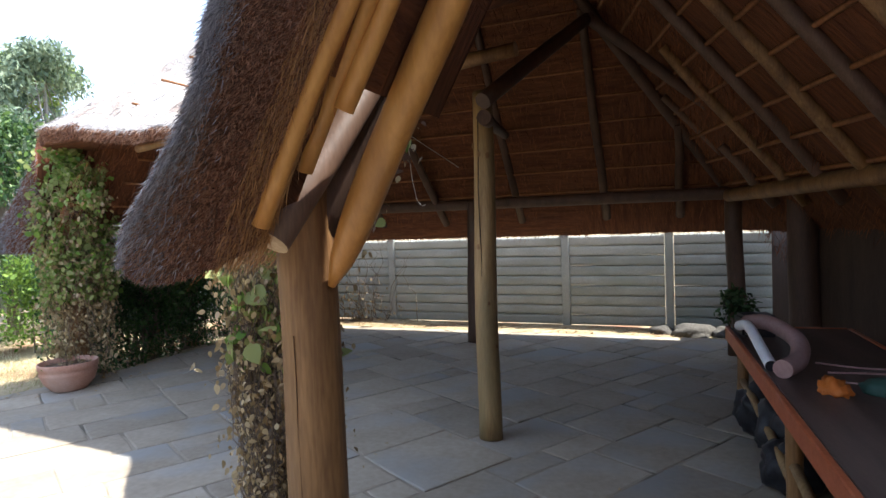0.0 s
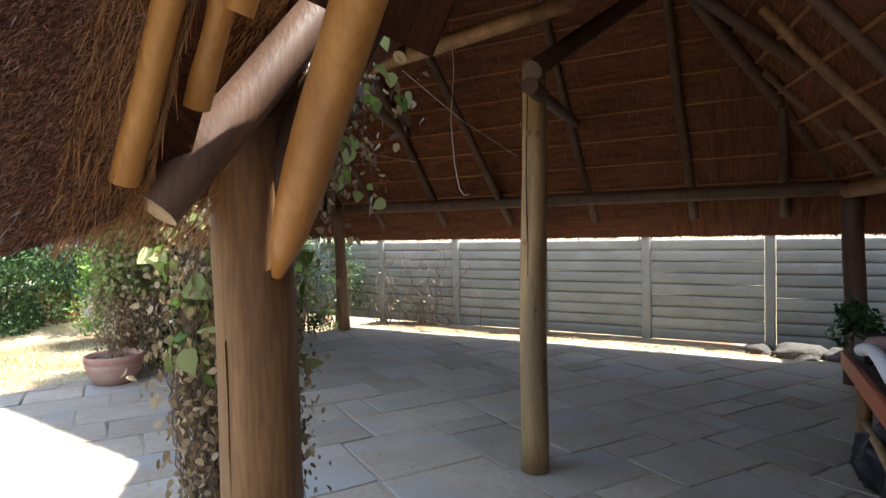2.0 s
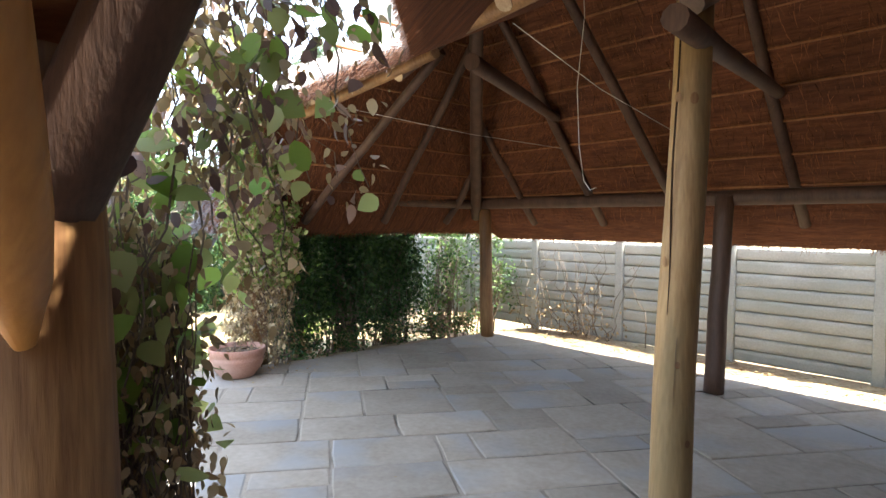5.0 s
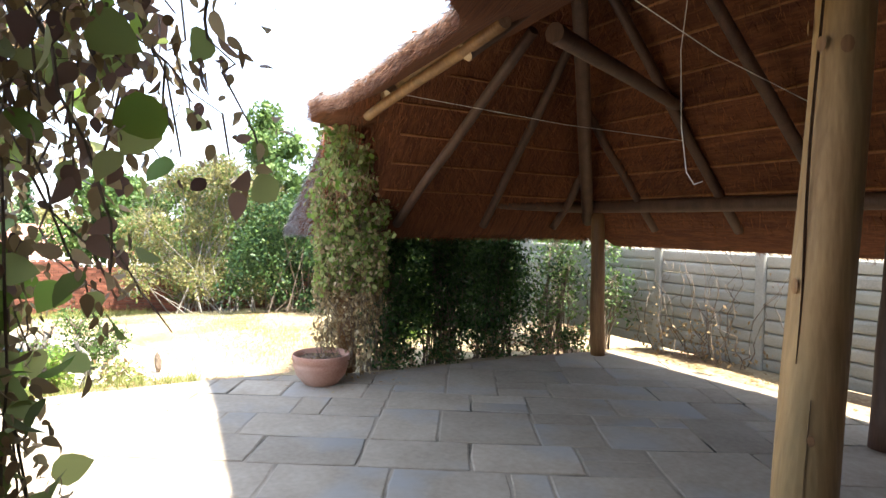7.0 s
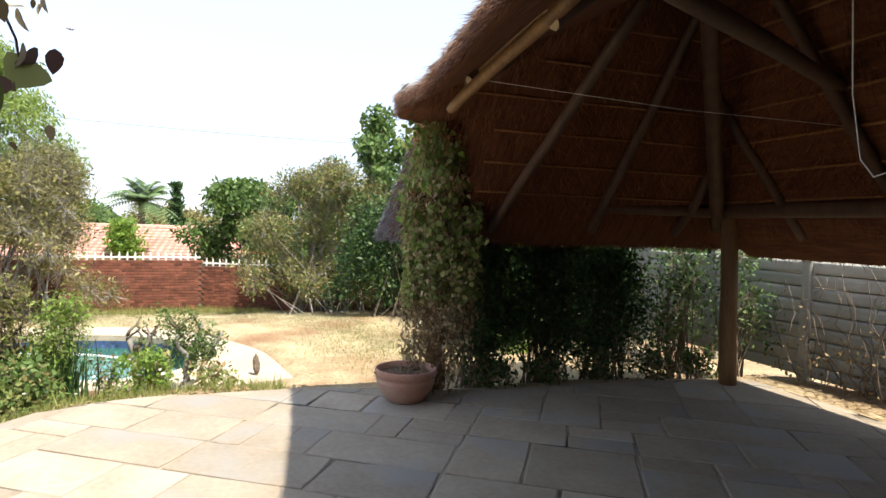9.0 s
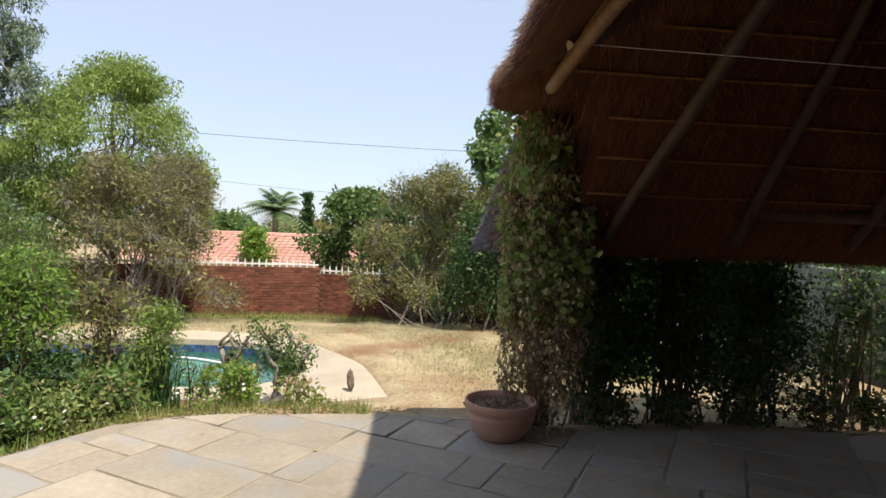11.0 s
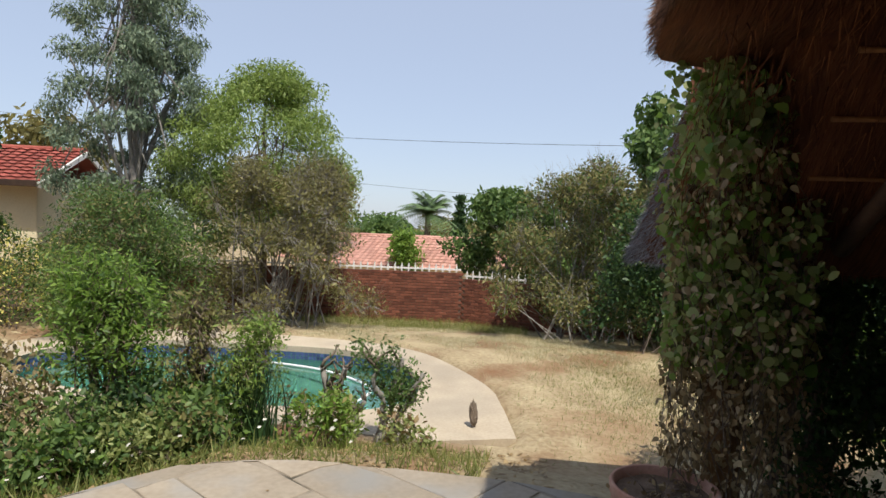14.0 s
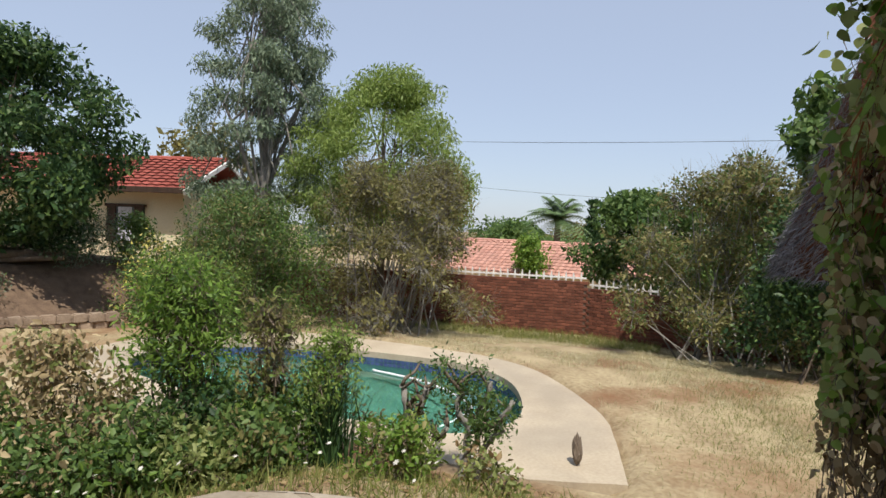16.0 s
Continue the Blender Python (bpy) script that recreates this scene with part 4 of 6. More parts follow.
def shrub(name, u, v, h, w, label, leaf, n, size, stems=14, bark=BARK, z=None, low=0.12, twigs=0, aspect=0.5, droop=0.25, leaf2=None, clumps=26, w2=None, group="", shape=4, category="shrub"):
    ob = plant(name, u, v, label, category, z, group)
    w2 = w2 or w
    cl, ends = [], []
    for i in range(clumps):
        a, r = R_.uniform(0, 6.283), math.sqrt(R_.random())
        zz = h * (low + (0.95 - low) * R_.random() ** 0.8)
        k = 1.0 - 0.55 * (zz / h) ** 2.2
        cl.append((math.cos(a) * r * w * 0.42 * k, math.sin(a) * r * w2 * 0.42 * k, zz))
    for i in range(stems):
        c = R_.choice(cl)
        b = Vector((R_.uniform(-0.2, 0.2) * w, R_.uniform(-0.2, 0.2) * w2, -0.05))
        ends.append((b, Vector(c)))
    verts, faces = [], []
    for b, e in ends:
        mid = b.lerp(e, 0.5) + Vector((R_.uniform(-0.1, 0.1), R_.uniform(-0.1, 0.1), 0.05)) * h * 0.5
        r = 0.006 + 0.0045 * h
        base = len(verts)
        for p, rr in ((b, r), (mid, r * 0.7), (e, r * 0.25)):
            for k in range(5):
                verts.append(p + Vector((math.cos(k * 1.2566), math.sin(k * 1.2566), 0)) * rr)
        for i in range(2):
            for k in range(5):
                faces.append((base + i * 5 + k, base + i * 5 + (k + 1) % 5, base + (i + 1) * 5 + (k + 1) % 5, base + (i + 1) * 5 + k))
    for i in range(twigs):
        c = Vector(R_.choice(cl))
        d = Vector((R_.gauss(0, 1), R_.gauss(0, 1), R_.uniform(0.1, 1.6))).normalized() * R_.uniform(0.15, 0.4) * h * 0.5
        base = len(verts)
        for p, rr in ((c - d * 0.6, 0.006), (c + d, 0.002)):
            for k in range(3):
                verts.append(p + Vector((math.cos(k * 2.094), math.sin(k * 2.094), 0.3 * math.sin(k))) * rr)
        for k in range(3):
            faces.append((base + k, base + (k + 1) % 3, base + 3 + (k + 1) % 3, base + 3 + k))
    part("branchwork", mesh_from("branchwork", verts, faces, bark, True), ob)
    pts = clump_points(n, cl, min(0.5, 0.21 * (w + h) * 0.5 + 0.03), 0.9)
    pts[:, 2] = np.maximum(pts[:, 2], 0.02)
    if n:
        m2 = int(n * 0.25) if leaf2 else 0
        part("foliage", leaves("foliage", pts[m2:], size, leaf, None, droop, aspect, 0.35, shape), ob)
        if m2:
            part("foliage", leaves("foliage", pts[:m2], size, leaf2, None, droop, aspect, 0.35, shape), ob)
    return ob


def tree(name, u, v, h, crown_w, crown_lo, label, leaf, n, size, trunk_r=0.14, bark=BARK, cone=0.0, z=None, aspect=0.4, droop=0.4, clumps=46, rad=None, limbs=26, leaf2=None, category="tree"):
    ob = plant(name, u, v, label, category, z)
    cl = []
    for i in range(clumps):
        f = R_.random()
        zz = crown_lo + (h - crown_lo) * f
        k = (1 - f) ** 0.7 * cone + (1 - cone) * math.sin(math.pi * min(0.97, 0.12 + 0.85 * f)) ** 0.6
        a, r = R_.uniform(0, 6.283), R_.random() ** 0.4
        cl.append((math.cos(a) * r * crown_w * 0.5 * k, math.sin(a) * r * crown_w * 0.5 * k, zz))
    tp = [Vector((0, 0, -0.1)), Vector((0.05, 0.03, h * 0.25)), Vector((-0.06, 0.05, h * 0.5)), Vector((0.05, -0.05, h * 0.75)), Vector((0, 0, h * 0.97))]
    part("trunk", branches("trunk", tp, [trunk_r, trunk_r * 0.85, trunk_r * 0.62, trunk_r * 0.36, trunk_r * 0.08], [c for c in R_.sample(cl, min(limbs, len(cl)))], bark, 7, max(0.15, 0.7 * crown_lo / h)), ob)
    rad = rad or crown_w * 0.15
    pts = clump_points(n, cl, rad, 0.75)
    m2 = int(n * 0.3) if leaf2 else 0
    part("crown", leaves("crown", pts[m2:], size, leaf, None, droop, aspect), ob)
    if m2:
        part("crown", leaves("crown", pts[:m2], size, leaf2, None, droop, aspect), ob)
    return ob


# creepers on the posts
def creeper(u, v, label, column, hang, n_leaf, n_dry, size, seedbox, reach=0.6, stems=170, dry_size=0.8):
    ob = thing("creeper", u, v, 0, 0, label, "climbing plant")
    verts, faces = [], []
    ends = []
    for i in range(stems):
        a = R_.uniform(0, 6.283)
        z0 = R_.uniform(0.0, column[2] * 0.5)
        p = Vector((math.cos(a) * column[0] * R_.uniform(0.4, 1), math.sin(a) * column[1] * R_.uniform(0.4, 1), z0))
        pts = [p]
        for s in range(6):
            p = p + Vector((R_.gauss(0, 0.07), R_.gauss(0, 0.07), R_.uniform(0.06, 0.30)))
            if p.z > column[2]:
                break
            k = max(1.0, abs(p.x) / column[0], abs(p.y) / column[1])
            p.x, p.y = p.x / k, p.y / k
            pts.append(p.copy())
        ends.append(pts)
    for hx, hy, hz, dx, dy, dz in hang:
        for i in range(7):
            p = Vector((hx + R_.gauss(0, 0.1), hy + R_.gauss(0, 0.1), hz + R_.gauss(0, 0.05)))
            pts = [p]
            for s in range(7):
                p = p + Vector((dx / 7 + R_.gauss(0, 0.024), dy / 7 + R_.gauss(0, 0.024), dz / 7 + R_.gauss(0, 0.03)))
                pts.append(p.copy())
            ends.append(pts)
    for pts in ends:
        base = len(verts)
        for i, p in enumerate(pts):
            r = 0.0032 * (1 - 0.5 * i / len(pts))
            for k in range(4):
                verts.append(p + Vector((math.cos(k * 1.571) * r, math.sin(k * 1.571) * r, 0)))
        for i in range(len(pts) - 1):
            for k in range(4):
                faces.append((base + i * 4 + k, base + i * 4 + (k + 1) % 4, base + (i + 1) * 4 + (k + 1) % 4, base + (i + 1) * 4 + k))
    tagged(part("branchwork", mesh_from("branchwork", verts, faces, BARK), ob), kind="stuff")
    allp = [p for pts in ends for p in pts]

    def near(k, zlo, zhi):
        src = [p for p in allp if zlo <= p.z <= zhi]
        out = []
        while len(out) < k:
            q = R_.choice(src) + Vector((R_.gauss(0, 0.05), R_.gauss(0, 0.05), R_.gauss(0, 0.05)))
            if abs(q.y) < reach * (0.62 if q.z < 1.75 else 1.0):
                out.append(tuple(q))
        return np.array(out)
    lo, mid, hi = seedbox
    part("green_foliage", leaves("green_foliage", near(int(n_leaf * 0.7), mid, hi), size, L_CREEPER, None, 0.6, 0.82, 0.3, 10), ob)
    part("green_foliage", leaves("green_foliage", near(int(n_leaf * 0.3), mid, hi), size, L_FRESH, None, 0.6, 0.82, 0.3, 10), ob)
    part("dry_foliage", leaves("dry_foliage", near(n_dry // 2, lo, hi * 0.8), size * dry_size, L_STRAW, None, 0.8, 0.6, 0.3, 10), ob)
    if stems > 200:
        part("dry_foliage", leaves("dry_foliage", near(n_dry // 20, 1.6, hi), size * 0.62, L_DRYDARK, None, 0.9, 0.6, 0.3, 10), ob)
    part("dry_foliage", leaves("dry_foliage", near(n_dry // 2, lo, hi * 0.75), size * dry_size * 0.95, L_DRY, None, 0.9, 0.5, 0.3, 10), ob)
    return ob


creeper(-6.58, 4.42, "dense creeper with green top and dry lower leaves round a post", (0.40, 0.33, 2.85), [(0.0, -0.25, 2.7, 0.1, 0.05, 0.15), (0.1, -0.2, 2.5, 0.3, 0.05, -0.1), (0.2, -0.2, 2.5, 0.4, 0.0, -0.3)], 6500, 7500, 0.056, (0.0, 1.0, 2.95))
creeper(-1.58, 1.72, "half-dry creeper with large leaves hanging beside the post", (0.18, 0.17, 1.75),
        [(0.15, 0.1, 2.1, 0.1, 0.28, 0.15), (0.2, 0.2, 2.3, 0.1, 0.18, -0.2), (0.05, 0.15, 1.8, 0.0, 0.15, 0.3), (-0.1, 0.1, 1.6, -0.1, 0.05, -1.1), (0.15, 0.25, 2.25, 0.05, 0.1, -0.35), (0.0, 0.2, 2.0, -0.05, 0.1, -0.5), (0.1, 0.1, 1.9, 0.0, -0.05, -1.0), (0.2, 0.12, 2.4, 0.1, 0.22, 0.05), (0.1, 0.15, 2.5, 0.0, 0.2, -0.3), (0.15, 0.3, 2.2, 0.0, 0.1, -0.3), (-0.15, 0.30, 2.3, 0.0, 0.14, -0.35)], 460, 8200, 0.070, (0.0, 1.15, 2.9), 0.66, 330, 0.44)

# trees beyond the pool
tree("eucalyptus_tree", -16.8, -7.3, 10.2, 4.6, 2.4, "tall grey-green eucalyptus with an open crown", L_EUC, 46000, 0.13, 0.19, BARK_GREY, 0.8, 0.0, 0.25, 0.7, 170, 0.42, 80)
tree("acacia_tree", -17.5, -4.0, 6.5, 4.9, 1.9, "light green feathery tree with a rounded crown", L_WILLOW, 62000, 0.10, 0.12, BARK, 0.1, None, 0.3, 0.5, 190, 0.5, 46)
tree("dark_tree", -11.2, -9.5, 4.4, 5.4, 0.5, "dense dark green garden tree on the bank", L_DARK, 36000, 0.12, 0.13, BARK, 0.1, None, 0.45, 0.4, 90, 0.6, 24, L_MID)
tree("leafy_tree", -17.6, 6.0, 5.7, 2.6, 0.8, "upright bright green tree by the boundary", L_MID, 14000, 0.15, 0.09, BARK, 0.2, None, 0.5, 0.4, 40, 0.5, 20)
tree("round_tree", -22.6, 2.2, 4.1, 3.6, 1.0, "dense rounded green tree behind the brick wall", L_MID, 14000, 0.16, 0.12, BARK, 0.0, -1.2, 0.5, 0.4, 40, 0.6, 16)
tree("round_tree", -24.5, 4.6, 4.6, 3.6, 1.0, "dense rounded green tree behind the brick wall", L_MID, 12000, 0.16, 0.12, BARK, 0.0, -1.2, 0.5, 0.4, 40, 0.6, 16)
tree("garden_tree", -19.0, 12.8, 8.6, 6.0, 2.0, "pale green tall tree seen over the thatch", L_EUC, 20000, 0.2, 0.16, BARK_GREY, 0.2, None, 0.35, 0.6, 50, 0.8, 26)
tree("garden_tree", -24.0, 15.5, 10.0, 6.0, 2.5, "pale green tall tree seen over the thatch", L_WILLOW, 16000, 0.22, 0.16, BARK_GREY, 0.2, None, 0.35, 0.6, 50, 0.8, 26)
tree("garden_tree", -13.5, 11.8, 5.0, 4.0, 0.8, "bright green bushy tree behind the fence", L_FRESH, 12000, 0.16, 0.12, BARK, 0.1, None, 0.5, 0.4, 40, 0.6, 20)

# shrubs
shrub("dry_bush", -15.6, -2.6, 3.8, 5.0, "large twiggy olive-brown bush, half bare", L_OLIVE, 22000, 0.085, 46, BARK_GREY, None, 0.1, 2600, 0.35, 0.1, None, 60)
shrub("dry_bush", -17.0, 4.4, 4.2, 5.4, "large twiggy olive-brown bush against the brick wall", L_OLIVE, 30000, 0.085, 40, BARK_GREY, None, 0.1, 1500, 0.4, 0.1, L_MID, 60)
shrub("green_bush", -12.9, -4.9, 2.6, 2.8, "grey-green loose bush beside the pool", L_MID, 15000, 0.075, 24, BARK, None, 0.05, 500, 0.35, 0.1, L_OLIVE, 50)
shrub("green_bush", -14.6, -5.8, 2.9, 3.0, "grey-green loose bush beside the pool", L_MID, 12000, 0.085, 24, BARK, None, 0.05, 500, 0.35, 0.1, L_EUC, 50)
shrub("dark_shrub", -14.6, 5.7, 2.9, 3.0, "dark green shrub in the shade by the wall", L_DARK, 12000, 0.085, 16, BARK, None, 0.03, 100, 0.5, 0.2, L_MID, 40)
shrub("dark_shrub", -16.6, 7.4, 2.6, 2.6, "dark green shrub in the shade by the wall", L_DARK, 9000, 0.1, 16, BARK, None, 0.03, 100, 0.5, 0.2, L_MID, 40)
shrub("bright_shrub", -10.6, 6.9, 2.0, 1.9, "bright green shrub on the lawn's edge", L_FRESH, 9000, 0.08, 14, BARK, None, 0.03, 60, 0.5, 0.2, L_MID, 36)
for u, v, h, w in ((-7.55, 5.25, 2.15, 1.5), (-7.6, 6.2, 2.25, 1.7), (-7.75, 7.15, 2.1, 1.5)):
    shrub("hedge_shrub", u, v, h, w, "dark green hedge shrub with bare stems below", L_HEDGE, 13500, 0.058, 44, BARK, None, 0.24, 160, 0.5, 0.2, L_DARK, 60, 1.2, "hedge shrubs beside the shelter")
for u, v, h in ((-7.6, 8.25, 1.9), (-7.0, 8.7, 1.8), (-8.3, 8.8, 2.2), (-9.2, 8.3, 2.0)):
    shrub("thin_shrub", u, v, h, 0.9, "thin open shrub with many upright stems", L_MID, 1300, 0.06, 20, BARK, None, 0.25, 120, 0.5, 0.2, L_DARK, 24, None, "thin shrubs by the fence")
shrub("yellow_daisy_bush", -12.6, -6.6, 1.7, 2.0, "green bush dotted with yellow flowers", L_MID, 5000, 0.07, 12, BARK, None, 0.05, 60, 0.4, 0.1, L_YELLOW, 40)
shrub("yellow_daisy_bush", -13.3, -5.6, 1.9, 2.0, "green bush dotted with yellow flowers", L_MID, 4000, 0.07, 12, BARK, None, 0.05, 60, 0.4, 0.1, L_YELLOW, 40)
shrub("lavender_bush", -9.6, -8.0, 0.75, 2.0, "grey-green low bush on the bank", L_EUC, 5000, 0.06, 12, BARK, None, 0.02, 60, 0.25, -0.4, L_MID, 40)
shrub("lavender_bush", -12.6, -8.6, 1.0, 2.4, "grey-green low bush on the bank", L_EUC, 5000, 0.06, 12, BARK, None, 0.02, 60, 0.25, -0.4, L_DARK, 40)
shrub("nandina", -7.5, -0.48, 1.75, 1.0, "upright bright green bamboo-like shrub in the bed", L_FRESH, 7500, 0.058, 34, BARK, None, 0.34, 220, 0.32, 0.2, L_MID, 44)
shrub("nandina", -7.85, 0.12, 1.45, 0.6, "wispy olive bamboo-like shrub with thin stems", L_OLIVE, 2000, 0.055, 26, BARK, None, 0.2, 260, 0.32, 0.2, L_WILLOW, 30)
shrub("nandina", -8.15, 0.55, 1.15, 0.62, "small yellow-green bamboo-like shrub by the pool", L_WILLOW, 3000, 0.052, 22, BARK, None, 0.3, 160, 0.32, 0.2, L_FRESH, 30)
shrub("withered_shrub", -6.85, -1.12, 1.12, 1.15, "withered shrub with pale brown curled leaves", L_STRAW, 4200, 0.055, 22, BARK, None, 0.1, 200, 0.5, 0.5, L_CREEPER, 34, None, "", 6)
shrub("withered_shrub", -6.35, -1.65, 0.85, 1.0, "half-withered shrub with green and brown curled leaves", L_MID, 2600, 0.06, 22, BARK, None, 0.1, 200, 0.5, 0.5, L_DRY, 34, None, "", 6)
shrub("weed_clump", -7.15, 0.45, 0.55, 0.9, "low leafy weeds at the patio's edge", L_MID, 1500, 0.055, 12, BARK, None, 0.03, 40, 0.5, 0.0, L_OLIVE, 24, None, "", 6)
shrub("weed_clump", -6.6, -0.1, 0.5, 0.9, "low leafy weeds at the patio's edge", L_MID, 1600, 0.055, 12, BARK, None, 0.03, 40, 0.5, 0.0, L_FRESH, 24, None, "", 6)
shrub("weed_clump", -7.6, 1.45, 0.45, 0.7, "low leafy weeds at the patio's edge", L_FRESH, 900, 0.05, 10, BARK, None, 0.03, 40, 0.5, 0.0, L_OLIVE, 18, None, "", 6)
shrub("weed_clump", -7.9, 2.15, 0.35, 0.6, "low yellowing weeds beside the pool deck", L_CREEPER, 500, 0.05, 10, BARK, None, 0.03, 40, 0.5, 0.0, L_DRY, 14, None, "", 6)


for u, v, h, w, la, lb in ((-6.2, -0.55, 0.55, 1.3, L_MID, L_STRAW), (-6.75, -0.35, 0.7, 1.2, L_MID, L_CREEPER), (-7.3, -0.2, 0.75, 1.2, L_DARK, L_MID), (-6.0, -1.25, 0.8, 1.3, L_MID, L_CREEPER), (-7.0, 0.25, 0.5, 0.9, L_CREEPER, L_MID), (-7.75, 0.35, 0.6, 0.9, L_MID, L_FRESH)):
    shrub("weed_clump", u, v, h, w, "tangled green and yellowing weeds filling the bed", la, 2600, 0.05, 14, BARK, None, 0.03, 120, 0.5, 0.2, lb, 34, None, "weeds in the flower bed", 6)


for u, v, w in ((-6.95, 5.2, 0.9), (-7.0, 5.9, 1.0), (-6.95, 6.6, 1.0), (-6.9, 7.3, 0.9), (-6.85, 8.0, 0.8)):
    shrub("weed_clump", u, v, 0.32, w, "low shaded weeds and leaf litter at the hedge's foot", L_HEDGE, 900, 0.045, 8, BARK, None, 0.02, 60, 0.5, 0.0, L_DRY, 16, 0.5, "weeds at the hedge's foot", 6)


# strappy clump by the pool
def strappy(u, v, n, h, label):
    ob = plant("flax_clump", u, v, label, "plant")
    verts, faces = [], []
    for i in range(n):
        a = R_.uniform(0, 6.283)
        lean = R_.uniform(0.05, 0.6)
        hh = h * R_.uniform(0.6, 1)
        w = 0.012
        base = len(verts)
        px, py = R_.gauss(0, 0.1), R_.gauss(0, 0.1)
        for k in range(5):
            f = k / 4
            r = lean * f ** 1.8 * hh
            p = Vector((px + math.cos(a) * r, py + math.sin(a) * r, hh * (f - 0.25 * lean * f ** 3)))
            t = Vector((-math.sin(a), math.cos(a), 0)) * w * (1 - f * 0.9)
            verts += [p - t, p + t]
        for k in range(4):
            b = base + k * 2
            faces.append((b, b + 1, b + 3, b + 2))
    part("leaf_tuft", mesh_from("leaf_tuft", verts, faces, L_DARK), ob)


strappy(-8.05, 0.62, 150, 0.95, "clump of dark strap-like leaves in the bed")
strappy(-7.75, -0.1, 110, 0.85, "clump of dark strap-like leaves in the bed")


# pruned shrub with bare forked trunks
def pruned(u, v, forks, label, n_leaf, spread_leaf):
    ob = plant("pruned_shrub", u, v, label, "shrub")
    tips = []

    def crooked(a, b, bend, n=5):
        a, b = Vector(a), Vector(b)
        return [a.lerp(b, i / n) + Vector((R_.gauss(0, bend), R_.gauss(0, bend), R_.gauss(0, bend * 0.4))) * math.sin(math.pi * min(0.9, i / n)) for i in range(n + 1)]

    for (bx, by, mx, my, mz, tx, ty, tz, r) in forks:
        pts = crooked((bx, by, -0.05), (mx, my, mz), 0.03) + crooked((mx, my, mz), (tx, ty, tz), 0.03)[1:]
        part("trunk", tube("trunk", pts, [r * (1.15 - 0.05 * i) for i in range(len(pts))], BARK_GREY, 9, 0.35, tx * 7), ob)
        for i in range(7):
            s = pts[R_.randrange(len(pts) // 2, len(pts))]
            e = s + Vector((R_.uniform(-0.14, 0.14), R_.uniform(-0.16, 0.16), R_.uniform(0.05, 0.22)))
            part("branch", tube("branch", crooked(s, e, 0.02, 3), [r * 0.5, r * 0.4, r * 0.3, r * 0.2], BARK, 6, 0.3, i), ob)
            tips.append(e)
    pts = clump_points(n_leaf, [tuple(t) for t in tips] + [tuple(t * 0.8) for t in tips], spread_leaf, 1.0)
    part("foliage", leaves("foliage", pts, 0.042, L_MID, None, -0.2, 0.42, 0.3), ob)


pruned(-8.35, 1.32, [(0, 0, -0.02, -0.06, 0.42, -0.04, -0.16, 0.72, 0.042), (0, -0.02, -0.02, -0.04, 0.40, 0.02, 0.10, 0.74, 0.038), (0.02, 0.04, 0.04, 0.22, 0.22, 0.0, 0.30, 0.42, 0.036)], "hard-pruned shrub with bare grey forked trunks", 260, 0.07)
pruned(-8.4, 1.78, [(0, 0, 0.02, 0.02, 0.4, 0.05, -0.08, 0.82, 0.036), (0, 0.05, -0.05, 0.1, 0.4, -0.05, 0.18, 0.85, 0.034), (0.1, -0.05, 0.1, 0.22, 0.35, 0.08, 0.42, 0.75, 0.03)], "hard-pruned shrub with fresh green leaves", 2300, 0.15)
shrub("small_shrub", -7.95, 1.5, 0.5, 0.5, "small yellow-green leafy shrub under the pruned trunks", L_WILLOW, 1200, 0.05, 10, BARK, None, 0.1, 40, 0.4, 0.0, L_FRESH, 16)
shrub("small_shrub", -8.15, 1.0, 0.55, 0.35, "small bare-stemmed shrub at the pool's edge", L_MID, 420, 0.045, 12, BARK, None, 0.2, 60, 0.4, 0.0, L_DRY, 12)

# daisies and litter in the bed
ob = thing("garden_daisies", 0, 0, 0, 0, "scattered pale daisy flowers in the bed", "flowers", kind="stuff")
pts = []
for i in range(55):
    v = R_.uniform(-2.2, 2.2)
    u = edge_left(v) - R_.uniform(0.1, 1.3)
    pts.append((u, v, ground_z(u, v) + R_.uniform(0.08, 0.3)))
dv_, df_ = [], []
for (x, y, z) in pts:
    r = R_.uniform(0.018, 0.028)
    b = len(dv_)
    tilt = Vector((R_.uniform(0, 0.8), R_.uniform(-0.6, 0.2), 1)).normalized()
    q = tilt.to_track_quat("Z", "Y")
    for k in range(12):
        rr = r * (1.0 if k % 2 else 0.55)
        dv_.append(Vector((x, y, z)) + q @ Vector((math.cos(k * 0.5236) * rr, math.sin(k * 0.5236) * rr, 0.004)))
    df_.append(tuple(range(b, b + 12)))
part("petal_cover", mesh_from("petal_cover", dv_, df_, L_WHITE), ob)


def litter(name, n, sampler, size, mat, label, z=0.006):
    pts = np.array([sampler() for _ in range(n)])
    me = leaves(name, pts, size, mat, None, 0.0, 0.6, 0.4, 6)
    co = np.empty(len(me.vertices) * 3)
    me.vertices.foreach_get("co", co)
    co = co.reshape(-1, 6, 3)
    co[:, :, 2] = pts[:, None, 2] + (co[:, :, 2] - pts[:, None, 2]) * 0.3
    co[:, :, 2] = np.maximum(co[:, :, 2], pts[:, None, 2] + 0.002)
    me.vertices.foreach_set("co", co.ravel())
    return thing(name, 0, 0, 0, 0, label, "leaf litter", kind="stuff", data=me)


def bed_point():
    v = R_.uniform(-3.0, 3.4)
    u = edge_left(v) - R_.uniform(-0.05, 1.5)
    return (u, v, ground_z(u, v) + 0.01)


def fence_point():
    u, v = R_.uniform(-7, 3), R_.uniform(8.25, 9.12)
    return (u, v, ground_z(u, v) + 0.01)


